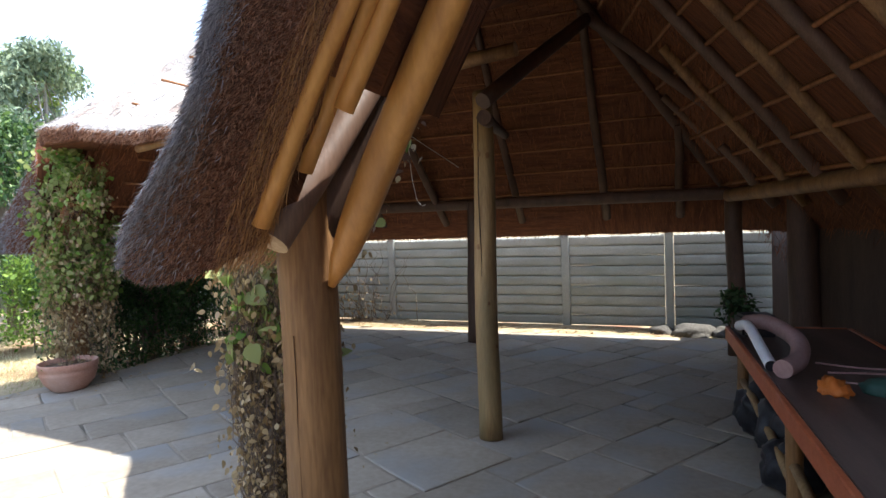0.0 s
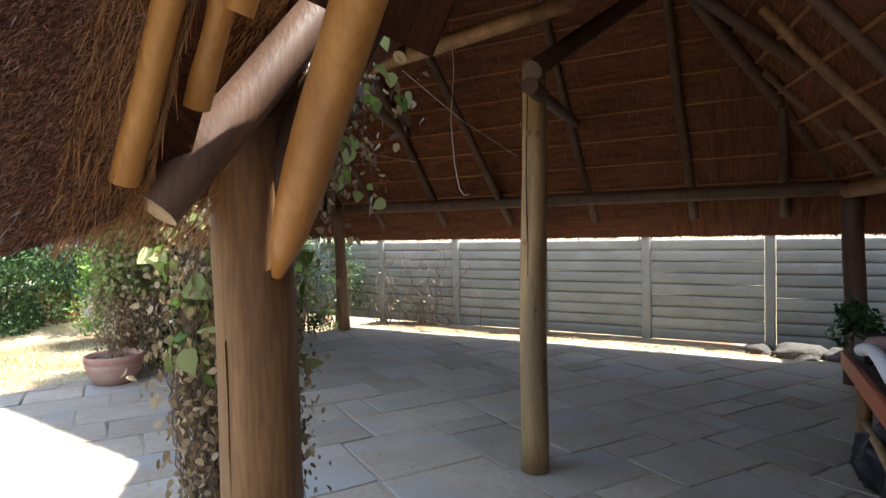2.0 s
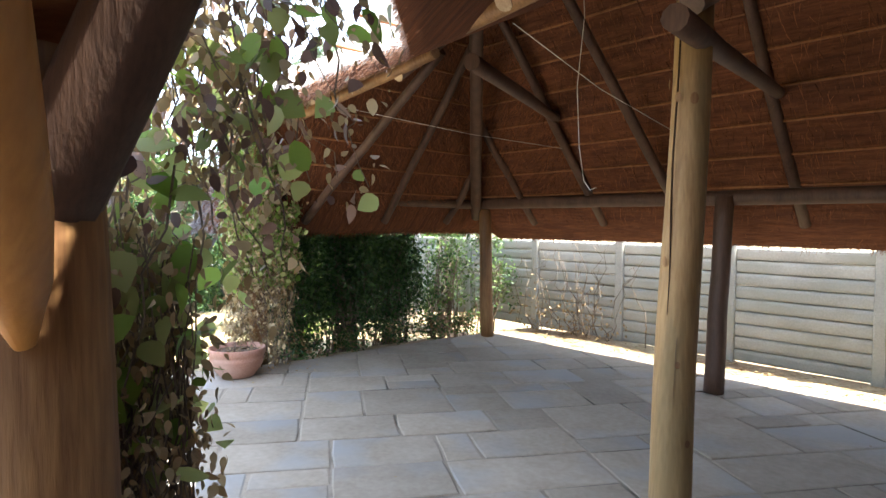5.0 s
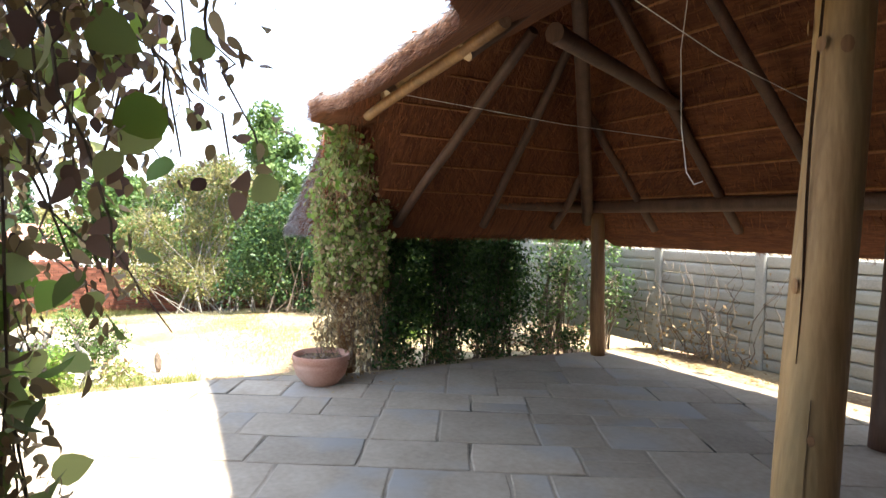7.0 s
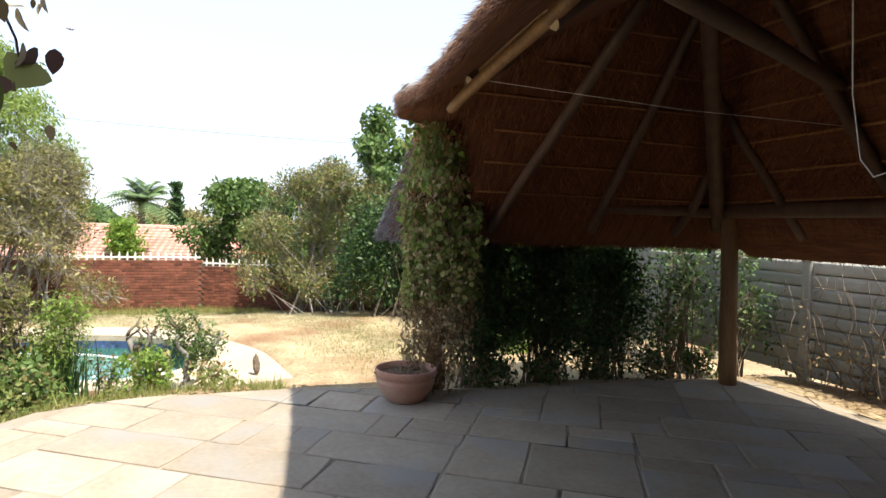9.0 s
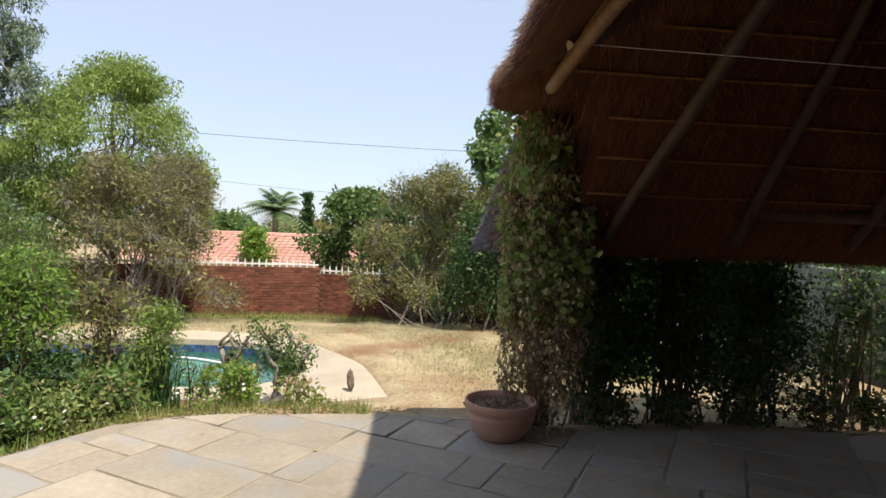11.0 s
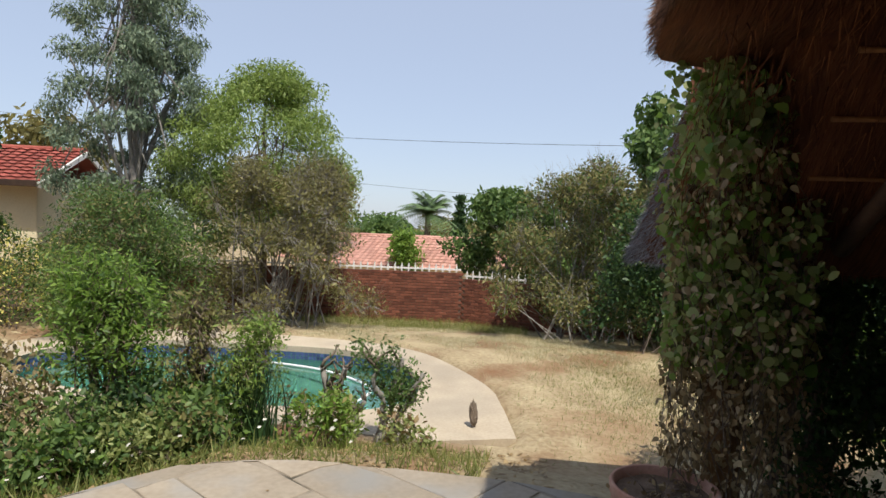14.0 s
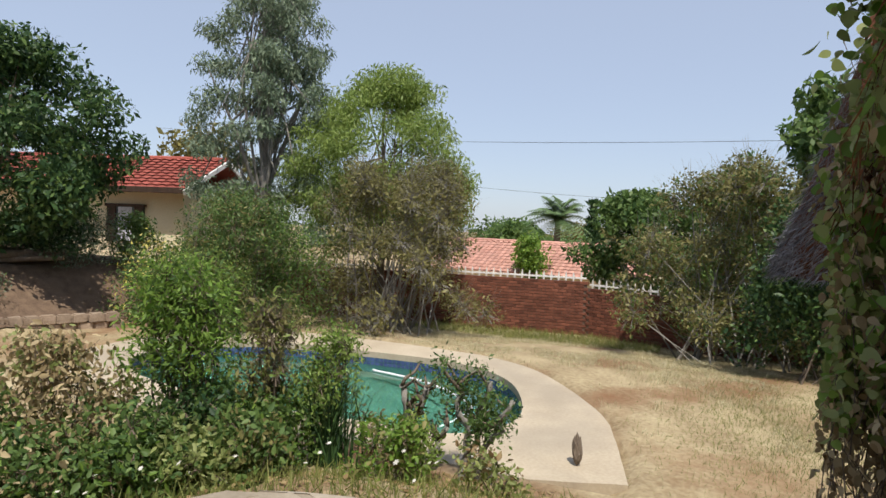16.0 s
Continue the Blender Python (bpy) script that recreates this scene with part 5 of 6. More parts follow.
def patio_point():
    v = R_.uniform(1.5, 8)
    u = R_.uniform(edge_left(v) + 0.1, 0.5)
    return (u, v, 0.004)


def pot_point():
    a, r = R_.uniform(0, 6.28), R_.random() * 1.0
    return (-6.75 + math.cos(a) * r, 4.5 + math.sin(a) * r, 0.006)


litter("fallen_leaves", 2600, bed_point, 0.055, L_DRY, "dry fallen leaves over the flower bed")
litter("fallen_leaves", 2400, fence_point, 0.05, L_DRY, "dry fallen leaves along the fence")
litter("fallen_leaves", 60, patio_point, 0.03, L_DRY, "a few dry leaves on the paving")
litter("fallen_leaves", 420, pot_point, 0.035, L_DRY, "dry leaves at the foot of the creeper")


def bed_grass():
    v = R_.uniform(-3.2, 2.9)
    u = edge_left(v) - 0.02 - R_.random() ** 1.5 * 1.3
    return (u, v, ground_z(u, v))


def lawn_point():
    while True:
        u, v = R_.uniform(-19.5, -7.0), R_.uniform(-5.5, 8.8)
        bare = noise.noise(Vector((u * 0.45, v * 0.45, 11))) + 0.5 * noise.noise(Vector((u * 1.6, v * 1.6, 3))) + 0.45 * smooth(-13.5, -8.5, u)
        if bare < -0.05 + 0.25 * R_.random() and not inside((u, v), rim_loop) and u < edge_left(v) - 0.1:
            return (u, v, ground_z(u, v))


def blades(name, n, sampler, size, mat, label):
    pts = np.array([sampler() for _ in range(n)])
    me = leaves(name, pts, size, mat, np.tile(np.array([0, 0, 2.2]), (n, 1)), 0.0, 0.14, 0.4, 3)
    return thing(name, 0, 0, 0, 0, label, "grass", kind="stuff", data=me)


def tuft_point():
    while True:
        u, v, z = lawn_point()
        if noise.noise(Vector((u * 2.3, v * 2.3, 21))) > 0.08:
            return (u, v, z)


blades("straw_grass", 42000, tuft_point, 0.06, L_PALEGRASS, "pale bleached tufts in the dry lawn")
blades("dry_grass", 80000, lawn_point, 0.05, L_GRASS, "short dry straw-coloured lawn grass")
def green_point():
    while True:
        u, v = R_.gauss(-11.3, 1.6), R_.gauss(4.6, 0.7)
        if not inside((u, v), rim_loop) and u < -8:
            return (u, v, ground_z(u, v))


blades("green_grass", 14000, green_point, 0.05, L_GREENGRASS, "patch of thin green grass in the dry lawn")
blades("dry_grass", 5000, lawn_point, 0.06, L_GREENGRASS, "sparse green grass in the dry lawn")
blades("bed_grass", 6000, bed_grass, 0.11, L_GREENGRASS, "weedy grass along the patio's edge")
blades("wall_grass", 9000, lambda: (lambda u, v: (u, v, ground_z(u, v)))(R_.uniform(-19.9, -17.6), R_.uniform(-3.5, 3.0)), 0.14, L_GREENGRASS, "longer greenish grass at the foot of the brick wall")


# ---- far things over the wall ----
def tiled_roof(name, u, v, z, rz, length, depth, rise, mat, label, rows=10):
    """Two roof slopes built of courses of overlapping tiles, ridge along x."""
    ob = thing(name, u, v, z, rz, label, "roof" if "roof" in name else "house")
    for s in (-1, 1):
        verts, faces = [], []
        cols = int(length / 0.3)
        for r in range(rows):
            for c in range(cols):
                f0, f1 = r / rows, (r + 1.12) / rows
                x0, x1 = -length / 2 + c * length / cols, -length / 2 + (c + 1) * length / cols - 0.02
                b = len(verts)
                for x, lift in ((x0, 0.0), ((x0 + x1) / 2, 0.03), (x1, 0.0)):
                    verts.append((x, s * depth / 2 * (1 - f0), rise * f0 + 0.05 + lift))
                    verts.append((x, s * depth / 2 * max(0, 1 - f1), rise * min(1, f1) + lift))
                faces += [(b, b + 2, b + 3, b + 1), (b + 2, b + 4, b + 5, b + 3)]
        part("slope", mesh_from("slope", verts, faces, mat), ob)
        part("roof_deck", mesh_from("roof_deck", [(-length / 2, s * depth / 2, 0.0), (length / 2, s * depth / 2, 0.0), (length / 2, 0, rise - 0.05), (-length / 2, 0, rise - 0.05)], [(0, 1, 2, 3)], mat), ob)
    part("ridge", tube("ridge", [(-length / 2, 0, rise), (length / 2, 0, rise)], 0.09, mat, 8), ob)
    return ob


nh = tiled_roof("neighbour_house", -31.0, -3.2, 0.0, 78, 12.0, 5.0, 1.35, ROOFTILE_PINK, "neighbouring house with faded pink tiled roof behind the wall", 11)
part("wall", box_data("wall", 11.4, 4.2, 1.6, PLASTER, 0.02, 1, (0, 0, -0.72)), nh)
hs = tiled_roof("house", -17.56, -13.94, 2.56, 107, 7.6, 5.4, 1.15, ROOFTILE, "cream house with red tiled roof and shuttered window", 11)
part("wall", box_data("wall", 7.0, 4.2, 2.6, PLASTER, 0.02, 1, (0, 0, -1.2)), hs)
for sy in (-1, 1):
    part("fascia", box_data("fascia", 7.6, 0.05, 0.16, DARKTIMBER, 0.005, 1, (0, sy * 2.68, -0.01)), hs)
    part("bargeboard", box_data("bargeboard", 0.06, 2.9, 0.14, WHITE_PAINT, 0.005), hs, pose(3.82, sy * 1.36, 0.5, -sy * 23, 0, 0))
wnd = part("window", box_data("window", 1.15, 0.06, 1.05, GLASSY, 0.005, 1, (0, 0, 0)), hs, pose(1.75, -2.11, -1.0))
part("curtain", box_data("curtain", 0.42, 0.02, 0.98, CURTAIN, 0.005), wnd, pose(0.0, -0.045, 0))
for dx in (-0.42, 0.42):
    part("shutter", box_data("shutter", 0.27, 0.05, 1.0, DARKTIMBER, 0.005), wnd, pose(dx, -0.045, 0))
part("frame", box_data("frame", 1.25, 0.08, 0.08, DARKTIMBER, 0.005), wnd, pose(0, -0.03, 0.54))


def palm(u, v, z, h, label):
    ob = thing("palm_tree", u, v, z, 0, label, "palm tree")
    part("trunk", tube("trunk", [(0, 0, 0), (0.1, 0, h * 0.5), (0, 0, h)], [0.3, 0.24, 0.2], BARK, 9, 0.2), ob)
    for i in range(38):
        a, el = i * 2.399, R_.uniform(-0.15, 1.25)
        ln = R_.uniform(2.6, 3.5)
        verts, faces = [], []
        prev = None
        for k in range(15):
            f = k / 14
            r = ln * f * math.cos(el) * (1 - 0.12 * f)
            zz = h + ln * f * math.sin(el) - 1.0 * f * f * ln * 0.45
            c = Vector((math.cos(a) * r, math.sin(a) * r, zz))
            t = Vector((-math.sin(a), math.cos(a), 0))
            w = 0.75 * math.sin(math.pi * min(1, f * 0.9 + 0.1)) + 0.03
            for s in (-1, 1):
                b = len(verts)
                fw = Vector((math.cos(a), math.sin(a), -0.4)) * 0.14
                verts += [c - fw * 0.55, c + fw * 0.55, c + t * s * w + fw + Vector((0, 0, -0.3 * w))]
                faces.append((b, b + 1, b + 2))
        part("frond", mesh_from("frond", verts, faces, L_PALM), ob)
    return ob


palm(-42.6, -4.4, -1.5, 4.3, "feathery palm tree behind the neighbouring house")
tree("cypress_tree", -52.8, -3.6, 6.2, 1.1, 0.3, "narrow dark cypress far behind the palm", L_DARK, 7000, 0.3, 0.2, BARK, 0.5, -1.6, 0.4, -0.4, 60, 0.35, 8)
shrub("bright_shrub", -28.6, -2.6, 2.9, 1.6, "bright green shrub in front of the neighbouring roof", L_FRESH, 3000, 0.16, 10, BARK, -1.2, 0.1, 40, 0.5, 0.1, None, 24)
for u, v, h, w in ((-52, -9, 3.6, 8), (-56, 3, 3.4, 9), (-64, -14, 4.2, 10), (-68, -2, 3.6, 10), (-58, 12, 5.2, 11), (-48, 18, 7.0, 11), (-36, 14, 6.0, 8), (-44, -20, 7.0, 10), (-30, -22, 8.0, 9), (-76, -8, 4.0, 12)):
    tree("distant_tree", u, v, h, w, 0.5, "distant green tree beyond the neighbouring gardens", R_.choice([L_MID, L_EUC, L_OLIVE]), 5000, 0.4, 0.2, BARK, 0.1, -1.5, 0.5, 0.3, 34, w * 0.14, 10)

# overhead wires
for k, (a, b, sag) in enumerate((((-26, 12, 5.2), (-30, -26, 7.2), 0.5), ((-40, 16, 3.9), (-38, -10, 4.6), 0.4))):
    pts = [Vector(a).lerp(Vector(b), i / 24) - Vector((0, 0, sag * 4 * (i / 24) * (1 - i / 24))) for i in range(25)]
    thing("overhead_wire", 0, 0, 0, 0, "thin overhead power line sagging across the sky", "wire", data=tube("overhead_wire", pts, 0.009, DARKWIRE, 5))

# ---- bowl with soil ----
bowl = thing("planter_bowl", -6.33, 4.02, 0, 0, "wide weathered terracotta planter bowl with dry soil", "planter")
prof = [(0.0, 0.0), (0.17, 0.0), (0.185, 0.012), (0.255, 0.10), (0.288, 0.19), (0.292, 0.205), (0.288, 0.22), (0.294, 0.245), (0.302, 0.255), (0.306, 0.31), (0.300, 0.322), (0.283, 0.318), (0.272, 0.27), (0.268, 0.255)]
bv, bf, ns = [], [], 40
for r, z in prof:
    for k in range(ns):
        a = 2 * math.pi * k / ns
        bv.append((r * math.cos(a), r * math.sin(a), z))
for i in range(len(prof) - 1):
    for k in range(ns):
        bf.append((i * ns + k, i * ns + (k + 1) % ns, (i + 1) * ns + (k + 1) % ns, (i + 1) * ns + k))
part("bowl", mesh_from("bowl", bv, bf, TERRACOTTA, True), bowl)
sv_, sf_ = [(0, 0, 0.275)], []
for ring in range(1, 7):
    for k in range(24):
        a = 2 * math.pi * k / 24
        r = 0.272 * ring / 6
        sv_.append((r * math.cos(a), r * math.sin(a), 0.262 + 0.02 * noise.noise(Vector((r * 9 * math.cos(a), r * 9 * math.sin(a), 4))) + 0.012 * (1 - ring / 6)))
for k in range(24):
    sf_.append((0, 1 + k, 1 + (k + 1) % 24))
    for ring in range(5):
        b = 1 + ring * 24
        sf_.append((b + k, b + 24 + k, b + 24 + (k + 1) % 24, b + (k + 1) % 24))
part("soil", mesh_from("soil", sv_, sf_, SOIL), bowl)
for i in range(14):
    a, r = R_.uniform(0, 6.28), R_.uniform(0, 0.2)
    p = Vector((r * math.cos(a), r * math.sin(a), 0.26))
    e = p + Vector((R_.uniform(-0.12, 0.12), R_.uniform(-0.12, 0.12), R_.uniform(0.03, 0.16)))
    part("dead_twig", tube("dead_twig", [p, p.lerp(e, 0.5) + Vector((0.01, 0, 0.02)), e], [0.004, 0.003, 0.0015], BARK, 5), bowl)
part("dead_foliage", leaves("dead_foliage", np.array([(R_.gauss(0, 0.11), R_.gauss(0, 0.11), 0.275) for _ in range(90)]), 0.04, L_DRY, None, 0.0, 0.6), bowl)

# ---- table and what lies on it ----
TZ = 0.76
table = thing("work_table", 1.12, 3.1, 0, 3.4, "long timber table with dark worn top and red edge", "table")
part("tabletop", box_data("tabletop", 0.86, 3.75, 0.04, TABLETOP, 0.006, 1, (0, 0, TZ - 0.02)), table)
for sx in (-0.45, 0.45):
    part("edge_board", box_data("edge_board", 0.035, 3.79, 0.11, WOODRED, 0.006, 1, (sx, 0, TZ - 0.05)), table)
part("edge_board", box_data("edge_board", 0.86, 0.035, 0.11, WOODRED, 0.006, 1, (0, 1.895, TZ - 0.05)), table)
part("edge_board", box_data("edge_board", 0.86, 0.035, 0.11, WOODRED, 0.006, 1, (0, -1.895, TZ - 0.05)), table)
for sx in (-0.36, 0.36):
    for sy in (-1.6, 0.0, 1.75):
        part("leg", tube("leg", line((sx, sy, 0), (sx, sy, TZ - 0.06), 4, 0.02, sx * 9 + sy), 0.045, POLE_BROWN, 10, 0.15, sy), table)
for sy in (-0.8, 0.9):
    part("rail", tube("rail", line((-0.36, sy - 0.8, 0.22), (-0.36, sy + 0.8, 0.34), 4, 0.03, sy), 0.03, POLE_PALE, 8, 0.15, sy), table)


def curved_tube(name, pts, r, mat, label, category, rib=0.0, u=0, v=0, z=0):
    loop = []
    P = [Vector(p) for p in pts]
    for i in range(len(P) - 1):
        p0, p1, p2, p3 = P[max(i - 1, 0)], P[i], P[i + 1], P[min(i + 2, len(P) - 1)]
        for j in range(12):
            f = j / 12
            loop.append(0.5 * ((2 * p1) + (p2 - p0) * f + (2 * p0 - 5 * p1 + 4 * p2 - p3) * f * f + (3 * p1 - p0 - 3 * p2 + p3) * f ** 3))
    loop.append(P[-1])
    rr = [r * (1 + rib * (i % 2)) for i in range(len(loop))]
    return thing(name, u, v, z, 0, label, category, data=tube(name, loop, rr, mat, 16, 0, 0, True, BLACK if rib else None))


curved_tube("white_hose", [(0.60, 4.35, TZ + 0.12), (0.64, 4.1, TZ + 0.16), (0.68, 3.75, TZ + 0.08), (0.70, 3.45, TZ + 0.035)], 0.034, HOSE_WHITE, "ribbed white pool hose lying on the table", "hose", 0.06)
curved_tube("pink_pipe", [(0.66, 4.4, TZ + 0.14), (0.78, 4.2, TZ + 0.17), (0.90, 3.85, TZ + 0.12), (0.86, 3.55, TZ + 0.06), (0.74, 3.30, TZ + 0.055)], 0.055, HOSE_PINK, "faded pink foam tube bent on the table", "tube", 0.0)
b_ = bmesh.new()
bmesh.ops.create_icosphere(b_, subdivisions=3, radius=1)
for q in b_.verts:
    nn = noise.noise(q.co * 2.5)
    q.co = Vector((q.co.x * 0.07 * (1 + 0.5 * nn), q.co.y * 0.10 * (1 + 0.5 * nn), max(-0.2, q.co.z) * 0.055 * (1 + 1.1 * nn)))
thing("orange_float", 0.95, 3.05, TZ + 0.014, 0, "crumpled orange plastic float on the table", "float", data=bm_mesh("orange_float", b_, ORANGE, True))
b_ = bmesh.new()
bmesh.ops.create_icosphere(b_, subdivisions=3, radius=1)
for q in b_.verts:
    nn = noise.noise(q.co * 2.0 + Vector((4, 0, 0)))
    q.co = Vector((q.co.x * 0.10 * (1 + 0.3 * nn), q.co.y * 0.10 * (1 + 0.3 * nn), max(-0.3, q.co.z) * 0.06))
thing("green_cover", 1.18, 3.12, TZ + 0.018, 0, "small dull green plastic piece on the table", "plastic piece", data=bm_mesh("green_cover", b_, material("dull_green", (0.02, 0.06, 0.045), (0.04, 0.09, 0.07), 5, 0.6, 0.1), True))
thing("black_box", 0.74, 4.62, TZ, 12, "black plastic box at the table's end", "box", data=box_data("black_box", 0.26, 0.22, 0.17, BLACK, 0.02, 2, (0, 0, 0.085)))
for k, (u, v, rx, rz) in enumerate(((0.78, 4.55, 0.20, 0.22), (0.90, 3.95, 0.24, 0.27), (0.82, 3.55, 0.18, 0.17))):
    b_ = bmesh.new()
    bmesh.ops.create_icosphere(b_, subdivisions=4, radius=1)
    for q in b_.verts:
        nn = noise.noise(q.co * 2.2 + Vector((k * 5, 0, 0))) + 0.5 * noise.noise(q.co * 6)
        q.co = Vector((q.co.x * rx * (1 + 0.25 * nn), q.co.y * rx * 1.1 * (1 + 0.25 * nn), max(-0.85, q.co.z) * rz * (1 + 0.25 * nn) + rz * 0.85))
        q.co.z = max(q.co.z, 0.002)
    thing("black_bag", u, v, 0, 0, "crumpled black plastic bag under the table", "bag", "black bags under the table", data=bm_mesh("black_bag", b_, BLACK, True))

# ---- wires and light under the roof ----
thing("hanging_wire", 0, 0, 0, 0, "pale loose wire hanging from a rafter", "wire", data=tube("hanging_wire", [ROT.inverted() @ Vector(p) for p in ((-0.62, 4.75, 3.25), (-0.60, 4.74, 2.9), (-0.63, 4.72, 2.5), (-0.60, 4.68, 2.15), (-0.56, 4.65, 1.95), (-0.515, 4.62, 1.895), (-0.475, 4.606, 1.905))], 0.0022, WIRE, 6))
thing("strung_wire", 0, 0, 0, 0, "thin wire strung across the shelter", "wire", data=tube("strung_wire", [(-4.4, 4.0, 2.70), (-3.9, 5.2, 2.52), (-3.6, 6.2, 2.45)], 0.002, WIRE, 6))
thing("strung_wire", 0, 0, 0, 0, "thin wire strung across the shelter", "wire", data=tube("strung_wire", [(-2.35, 4.05, 2.88), (-2.25, 4.8, 2.6), (-2.1, 5.7, 2.35)], 0.0025, WIRE, 6))
lamp = thing("wall_bracket", -1.10, 1.655, 1.97, 35, "white plastic light bracket on the dark brace", "light bracket")
part("plate", box_data("plate", 0.012, 0.035, 0.20, WHITE_PAINT, 0.006, 2, (0, 0, 0.1)), lamp)
part("arm", box_data("arm", 0.03, 0.012, 0.16, WHITE_PAINT, 0.006, 2, (-0.03, 0.02, 0.09)), lamp)
fp = thing("hanging_pot", -6.70, 4.24, 1.18, 0, "small terracotta pot hung in the creeper", "flower pot")
hv = [(0.05, 0.0), (0.055, 0.005), (0.07, 0.10), (0.08, 0.10), (0.08, 0.125), (0.07, 0.125), (0.06, 0.06)]
part("pot", mesh_from("pot", [(r * math.cos(k * 0.3927), r * math.sin(k * 0.3927), z) for r, z in hv for k in range(16)], [(i * 16 + k, i * 16 + (k + 1) % 16, (i + 1) * 16 + (k + 1) % 16, (i + 1) * 16 + k) for i in range(len(hv) - 1) for k in range(16)] + [tuple(range(15, -1, -1))], TERRACOTTA, True), fp)

# dry vine on the fence
vine = thing("dry_vine", -5.6, 9.05, 0, 0, "dry leafless vine climbing over the concrete fence", "climbing plant")
for i in range(24):
    x = R_.gauss(0, 0.55)
    p = Vector((x, R_.uniform(-0.25, 0.05), 0))
    pts = [p]
    for s in range(8):
        p = p + Vector((R_.gauss(0, 0.09), R_.gauss(0, 0.03), R_.uniform(0.04, 0.26)))
        if p.z > 1.6:
            break
        p.y = min(p.y, 0.06)
        pts.append(p.copy())
    if len(pts) > 2:
        part("stem", tube("stem", pts, [0.008 * (1 - 0.07 * j) for j in range(len(pts))], BARK, 5), vine)
part("dry_foliage", leaves("dry_foliage", np.array([(R_.gauss(0, 0.6), -0.1 + R_.gauss(0, 0.08), abs(R_.gauss(0, 0.35))) for _ in range(500)]), 0.045, L_DRY), vine)

# boulder and rubble by the fence
for k, (u, v, r) in enumerate(((0.35, 8.75, 0.30), (0.75, 8.8, 0.22), (-0.1, 8.85, 0.18))):
    b_ = bmesh.new()
    bmesh.ops.create_icosphere(b_, subdivisions=3, radius=1)
    for q in b_.verts:
        q.co = q.co * r * (1 + 0.35 * noise.noise(q.co * 1.7 + Vector((k * 3, 1, 0))))
        q.co.z = q.co.z * 0.5 + 0.08
    thing("boulder", u, v, ground_z(u, v) - 0.05, 0, "dark rounded boulder at the foot of the fence", "rock", "boulders by the fence", data=bm_mesh("boulder", b_, ROCK_DARK, True))

# bare soil of the bank
bank_v, bank_f = [], []
for i in range(25):
    for j in range(19):
        u, v = -14.5 + 8.0 * i / 24, -11.5 + 4.3 * j / 18 + 0.12 * math.sin(i * 1.3)
        bank_v.append((u, v, ground_z(u, v) + 0.035))
for i in range(24):
    for j in range(18):
        a = i * 19 + j
        bank_f.append((a, a + 19, a + 20, a + 1))
thing("soil_bank", 0, 0, 0, 0, "bare dark brown soil of the planted bank", "soil", kind="structure", data=mesh_from("soil_bank", bank_v, bank_f, SOIL, True))

# stone edging and logs on the bank
for k in range(34):
    f, course = (k // 2) / 16, k % 2
    u, v = -8.2 - 3.6 * f + 0.1 * course, -8.0 + 1.35 * f - 0.25 * math.sin(f * 3)
    b_ = bmesh.new()
    bmesh.ops.create_cube(b_, size=1)
    bmesh.ops.bevel(b_, geom=b_.edges[:], offset=0.12, segments=2, affect="EDGES")
    for q in b_.verts:
        q.co = Vector((q.co.x * 0.25, q.co.y * 0.2, q.co.z * 0.17)) * (1 + 0.16 * noise.noise(q.co * 1.8 + Vector((k * 2.1, 0, 0))))
    thing("edging_stone", u, v, -0.33 + 0.16 * course, 160 + R_.uniform(-6, 6), "pale brown stone block of the low retaining edge", "stone", "edging stones of the bank", data=bm_mesh("edging_stone", b_, ROCK))
for k in range(9):
    u, v = -10.6 - R_.uniform(0, 1.6), -8.5 - R_.uniform(0, 0.9)
    z = ground_z(u, v) + 0.08 + 0.09 * (k % 3)
    thing("dead_branch", u, v, z, 150 + R_.uniform(-30, 30), "cut dead branch heaped on the bank", "branch", "dead branches on the bank", data=tube("dead_branch", line((-0.8, 0, 0), (0.8, 0, 0.05), 5, 0.2, k), [0.09, 0.085, 0.075, 0.065, 0.055, 0.045], BARK, 9, 0.2, k, True, END_GRAIN))

# pool cleaner hose on the water, driftwood on the deck
curved_tube("pool_hose", [(-12.15, -1.2, WATER_Z + 0.02), (-11.9, -0.2, WATER_Z + 0.025), (-11.4, 0.6, WATER_Z + 0.02), (-10.9, 0.95, WATER_Z + 0.02), (-10.2, 0.8, WATER_Z - 0.05)], 0.02, HOSE_WHITE, "white floating pool hose on the water", "hose")
b_ = bmesh.new()
bmesh.ops.create_icosphere(b_, subdivisions=3, radius=1)
for q in b_.verts:
    q.co = Vector((q.co.x * 0.06, q.co.y * 0.045, (q.co.z + 1) * 0.13 * (1 - 0.4 * q.co.x))) * (1 + 0.25 * noise.noise(q.co * 2))
thing("weathered_stump", -9.15, 2.62, DECK_Z + 0.012, 20, "small weathered wood stump on the pool deck", "stump", data=bm_mesh("weathered_stump", b_, BARK))
# unseen walls added to close the place behind the walk and darken the shelter
thing("wall_south", 0.6, -2.6, 1.6, 0, "added unseen plain wall that cuts light from behind the patio", "wall", kind="structure", data=box_data("wall_south", 6.0, 0.25, 3.4, MORTAR, 0.01))
thing("wall_house", 3.3, -0.55, 2.4, 0, "added unseen tall plain wall that shades the patio", "wall", kind="structure", data=box_data("wall_house", 0.25, 3.8, 5.0, MORTAR, 0.01))
# added wall whose shade ends the sunny strip along the fence
thing("wall_corner", 1.66, 7.82, 1.4, 8.6, "added dark timber wall that blocks sun between the shelter's post and the fence", "wall", kind="structure", data=box_data("wall_corner", 0.10, 2.6, 2.9, DARKTIMBER, 0.01))

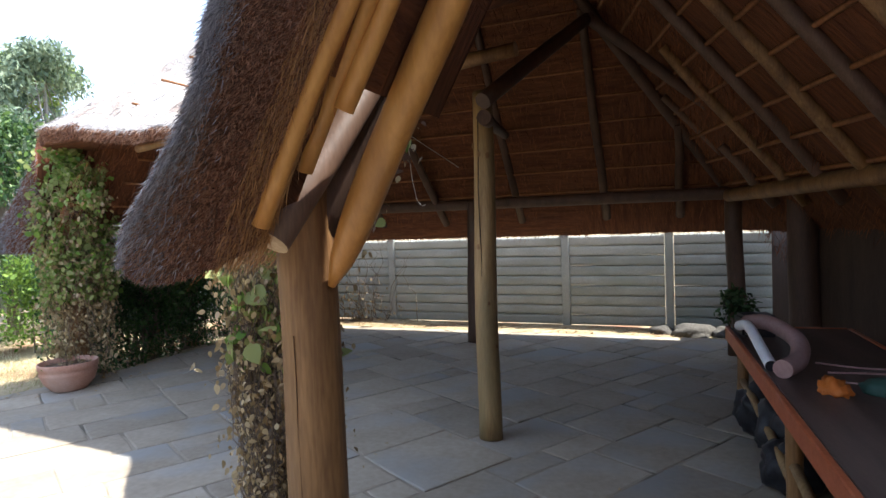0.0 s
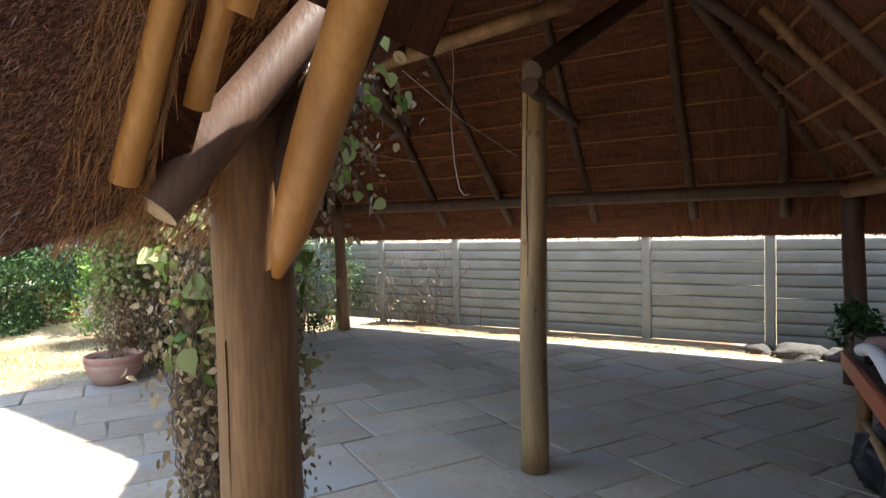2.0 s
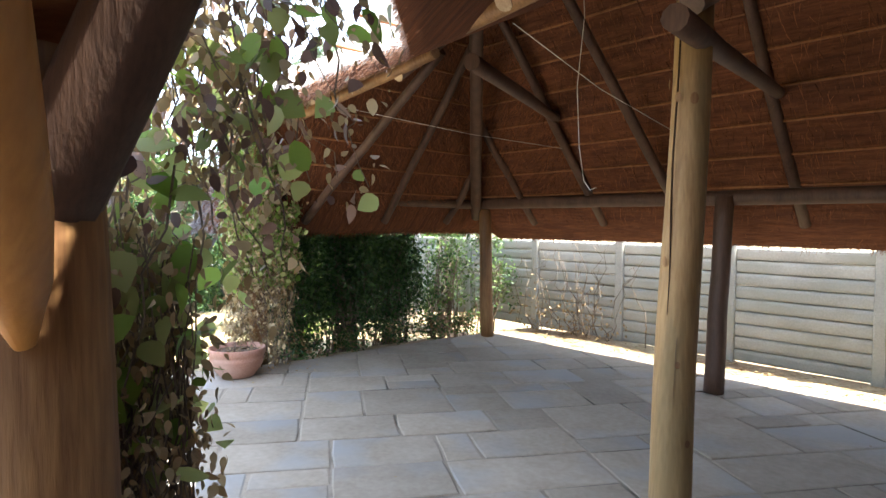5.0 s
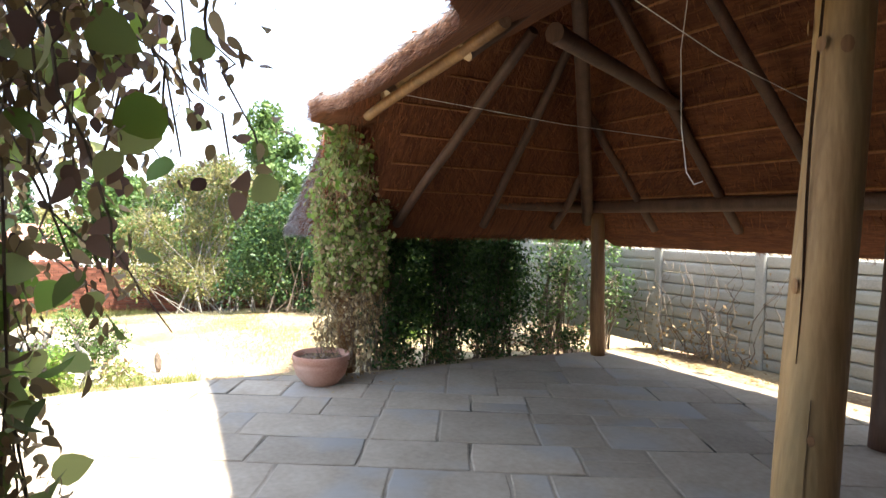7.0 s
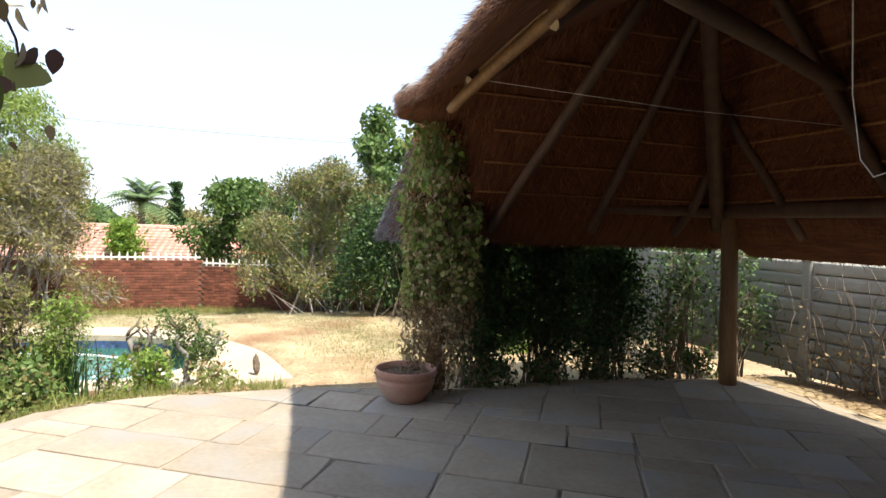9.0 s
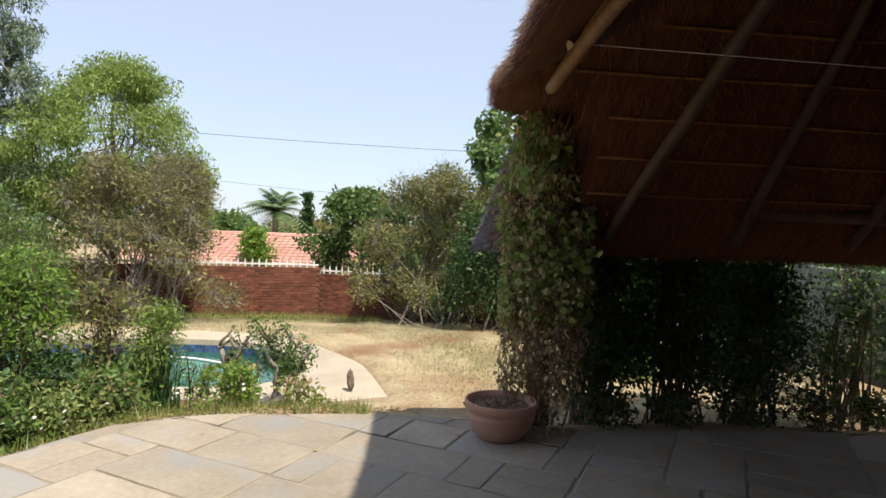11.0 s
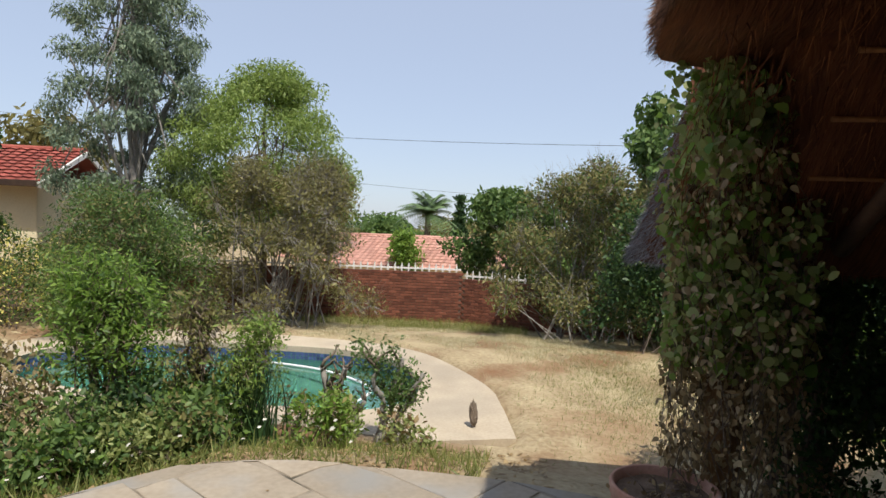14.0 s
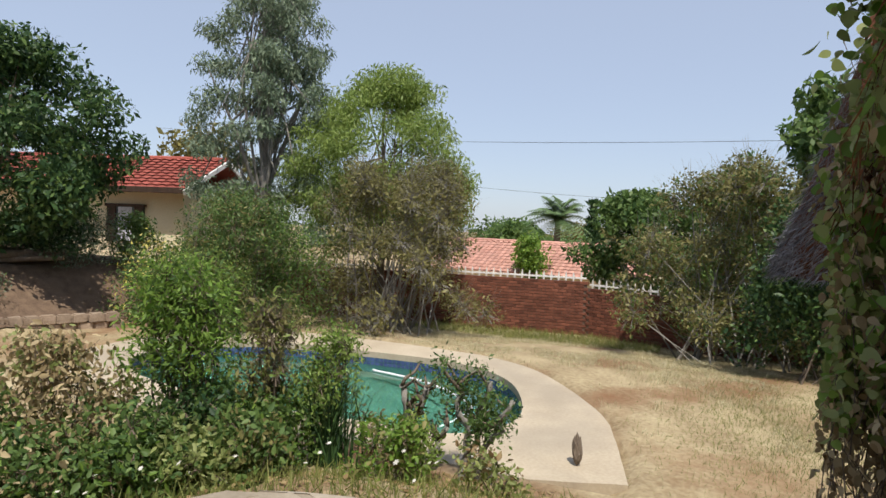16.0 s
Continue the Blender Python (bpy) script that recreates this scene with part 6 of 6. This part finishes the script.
# greenery on the bank below the house
shrub("dark_shrub", -11.9, -9.0, 0.9, 2.6, "dark green shrub on the bank", L_DARK, 6000, 0.08, 14, BARK, None, 0.03, 80, 0.45, 0.2, L_EUC, 36)
shrub("rose_bush", -13.6, -8.4, 1.3, 1.2, "leafy bush with a few red flowers", L_MID, 2500, 0.07, 10, BARK, None, 0.05, 40, 0.5, 0.2, None, 24)
shrub("green_bush", -13.8, -4.4, 2.3, 2.4, "loose green bush beside the pool", L_MID, 8000, 0.065, 20, BARK, None, 0.05, 200, 0.35, 0.1, L_FRESH, 40)
# two added trees, mostly hidden by the shelter, that cast shade on the lawn
tree("shade_tree", -13.4, 7.8, 4.6, 3.6, 0.8, "added dense dark tree that casts shade on the lawn's edge", L_DARK, 10000, 0.12, 0.12, BARK, 0.1, None, 0.45, 0.4, 40, 0.6, 20, L_MID)
tree("shade_tree", -10.8, 9.9, 4.2, 3.4, 0.8, "added dense dark tree that casts shade on the lawn's edge", L_DARK, 9000, 0.12, 0.12, BARK, 0.1, None, 0.45, 0.4, 40, 0.6, 20, L_MID)
shrub("withered_shrub", -6.1, -2.3, 1.0, 1.2, "half-withered shrub with green and brown curled leaves", L_MID, 3000, 0.06, 22, BARK, None, 0.05, 200, 0.5, 0.5, L_DRY, 34, None, "", 6)
shrub("weed_clump", -6.05, -0.75, 0.6, 0.9, "low leafy weeds at the patio's edge", L_MID, 1700, 0.055, 12, BARK, None, 0.03, 40, 0.5, 0.0, L_FRESH, 24, None, "", 6)
shrub("weed_clump", -7.7, -0.2, 0.7, 1.0, "tall leafy weeds among the bed's shrubs", L_FRESH, 1800, 0.055, 14, BARK, None, 0.03, 60, 0.5, 0.0, L_OLIVE, 24, None, "", 6)
shrub("potted_plant", 0.62, 4.86, 0.30, 0.26, "small dark leafy plant at the table's end", L_DARK, 420, 0.05, 8, BARK, TZ, 0.1, 20, 0.5, 0.3, None, 12, None, "", 6, "plant")
for k, (a, c, d) in enumerate((((0.98, 3.72), (1.25, 3.62), (1.52, 3.70)), ((0.95, 3.30), (1.2, 3.24), (1.5, 3.34)), ((1.0, 3.48), (1.3, 3.5), (1.52, 3.42)))):
    curved_tube("thin_cable", [(*a, TZ + 0.007), (*c, TZ + 0.007), (*d, TZ + 0.007)], 0.006, HOSE_PINK, "thin pale cable lying across the table", "cable")

shrub("leafy_shrub", -12.0, -4.6, 1.5, 1.8, "loose light green shrub before the brick wall", L_WILLOW, 7000, 0.06, 20, BARK, None, 0.05, 120, 0.35, 0.2, L_MID, 44)

# ---- paving slabs ----
MOD = 0.27
grid_n = 60
taken = np.zeros((grid_n, grid_n), bool)
SL = ROT.inverted() @ pose(0, 0, 0, 0, 0, 40)
slab_i = 0
rest_sv, rest_sf = [], []
Rs = random.Random(11)
for i in range(grid_n):
    for j in range(grid_n):
        if taken[i, j]:
            continue
        for _ in range(12):
            a, b = Rs.choice([(2, 2), (3, 2), (2, 3), (3, 3), (4, 2), (2, 4), (3, 2), (1, 2), (2, 1)])
            if i + a <= grid_n and j + b <= grid_n and not taken[i:i + a, j:j + b].any():
                break
        else:
            a, b = 1, 1
        taken[i:i + a, j:j + b] = True
        g = 0.007
        x0, x1, y0, y1 = (i - 30) * MOD + g, (i + a - 30) * MOD - g, (j - 30) * MOD + g, (j + b - 30) * MOD - g
        corners = []
        base_pts = []
        for (xa, ya), (xb, yb) in zip([(x0, y0), (x1, y0), (x1, y1), (x0, y1)], [(x1, y0), (x1, y1), (x0, y1), (x0, y0)]):
            base_pts += [(xa + (xb - xa) * f, ya + (yb - ya) * f) for f in (0.02, 0.5)]
        for x, y in base_pts:
            p = SL @ Vector((x, y, 0)) + Vector((-2.3, 3.4, 0))
            jx = 0.010 * noise.noise(Vector((p.x * 4, p.y * 4, 0)))
            u, v = p.x + jx, p.y + 0.010 * noise.noise(Vector((p.x * 4, p.y * 4, 9)))
            v = min(v, 8.26)
            u = max(u, edge_left(v) + 0.01)
            corners.append((u, v))
        area = 0.5 * abs(sum(corners[k][0] * corners[k - 1][1] - corners[k - 1][0] * corners[k][1] for k in range(8)))
        cu, cv = sum(c[0] for c in corners) / 8, sum(c[1] for c in corners) / 8
        if area < 0.03 or cu > 6.5 or cv < -4.3:
            continue
        h = Rs.uniform(-0.003, 0.004)
        tz = (Rs.uniform(-0.006, 0.006), Rs.uniform(-0.006, 0.006))
        top, bev, bot = [], [], []
        for (u, v) in corners:
            z = h + (u - cu) * tz[0] + (v - cv) * tz[1]
            bev.append((u - cu, v - cv, z - 0.005))
            bot.append((u - cu, v - cv, -0.03))
            k = 1 - 0.012 / max(0.1, math.hypot(u - cu, v - cv))
            top.append(((u - cu) * k, (v - cv) * k, z))
        vv = top + bev + bot
        ff = [tuple(range(8))] + [(k, k + 8, (k + 1) % 8 + 8, (k + 1) % 8) for k in range(8)] + [(k + 8, k + 16, (k + 1) % 8 + 16, (k + 1) % 8 + 8) for k in range(8)]
        if cu < 1.2 and slab_i < 300:
            part("paving_slab", mesh_from("paving_slab", vv, ff, SLATE), patio, Matrix.Translation((cu, cv, 0)))
            slab_i += 1
        else:
            n0 = len(rest_sv)
            rest_sv += [(x + cu, y + cv, z) for x, y, z in vv]
            rest_sf += [tuple(q + n0 for q in f) for f in ff]
if rest_sv:
    tagged(part("outer_paving", mesh_from("outer_paving", rest_sv, rest_sf, SLATE), patio), kind="stuff")
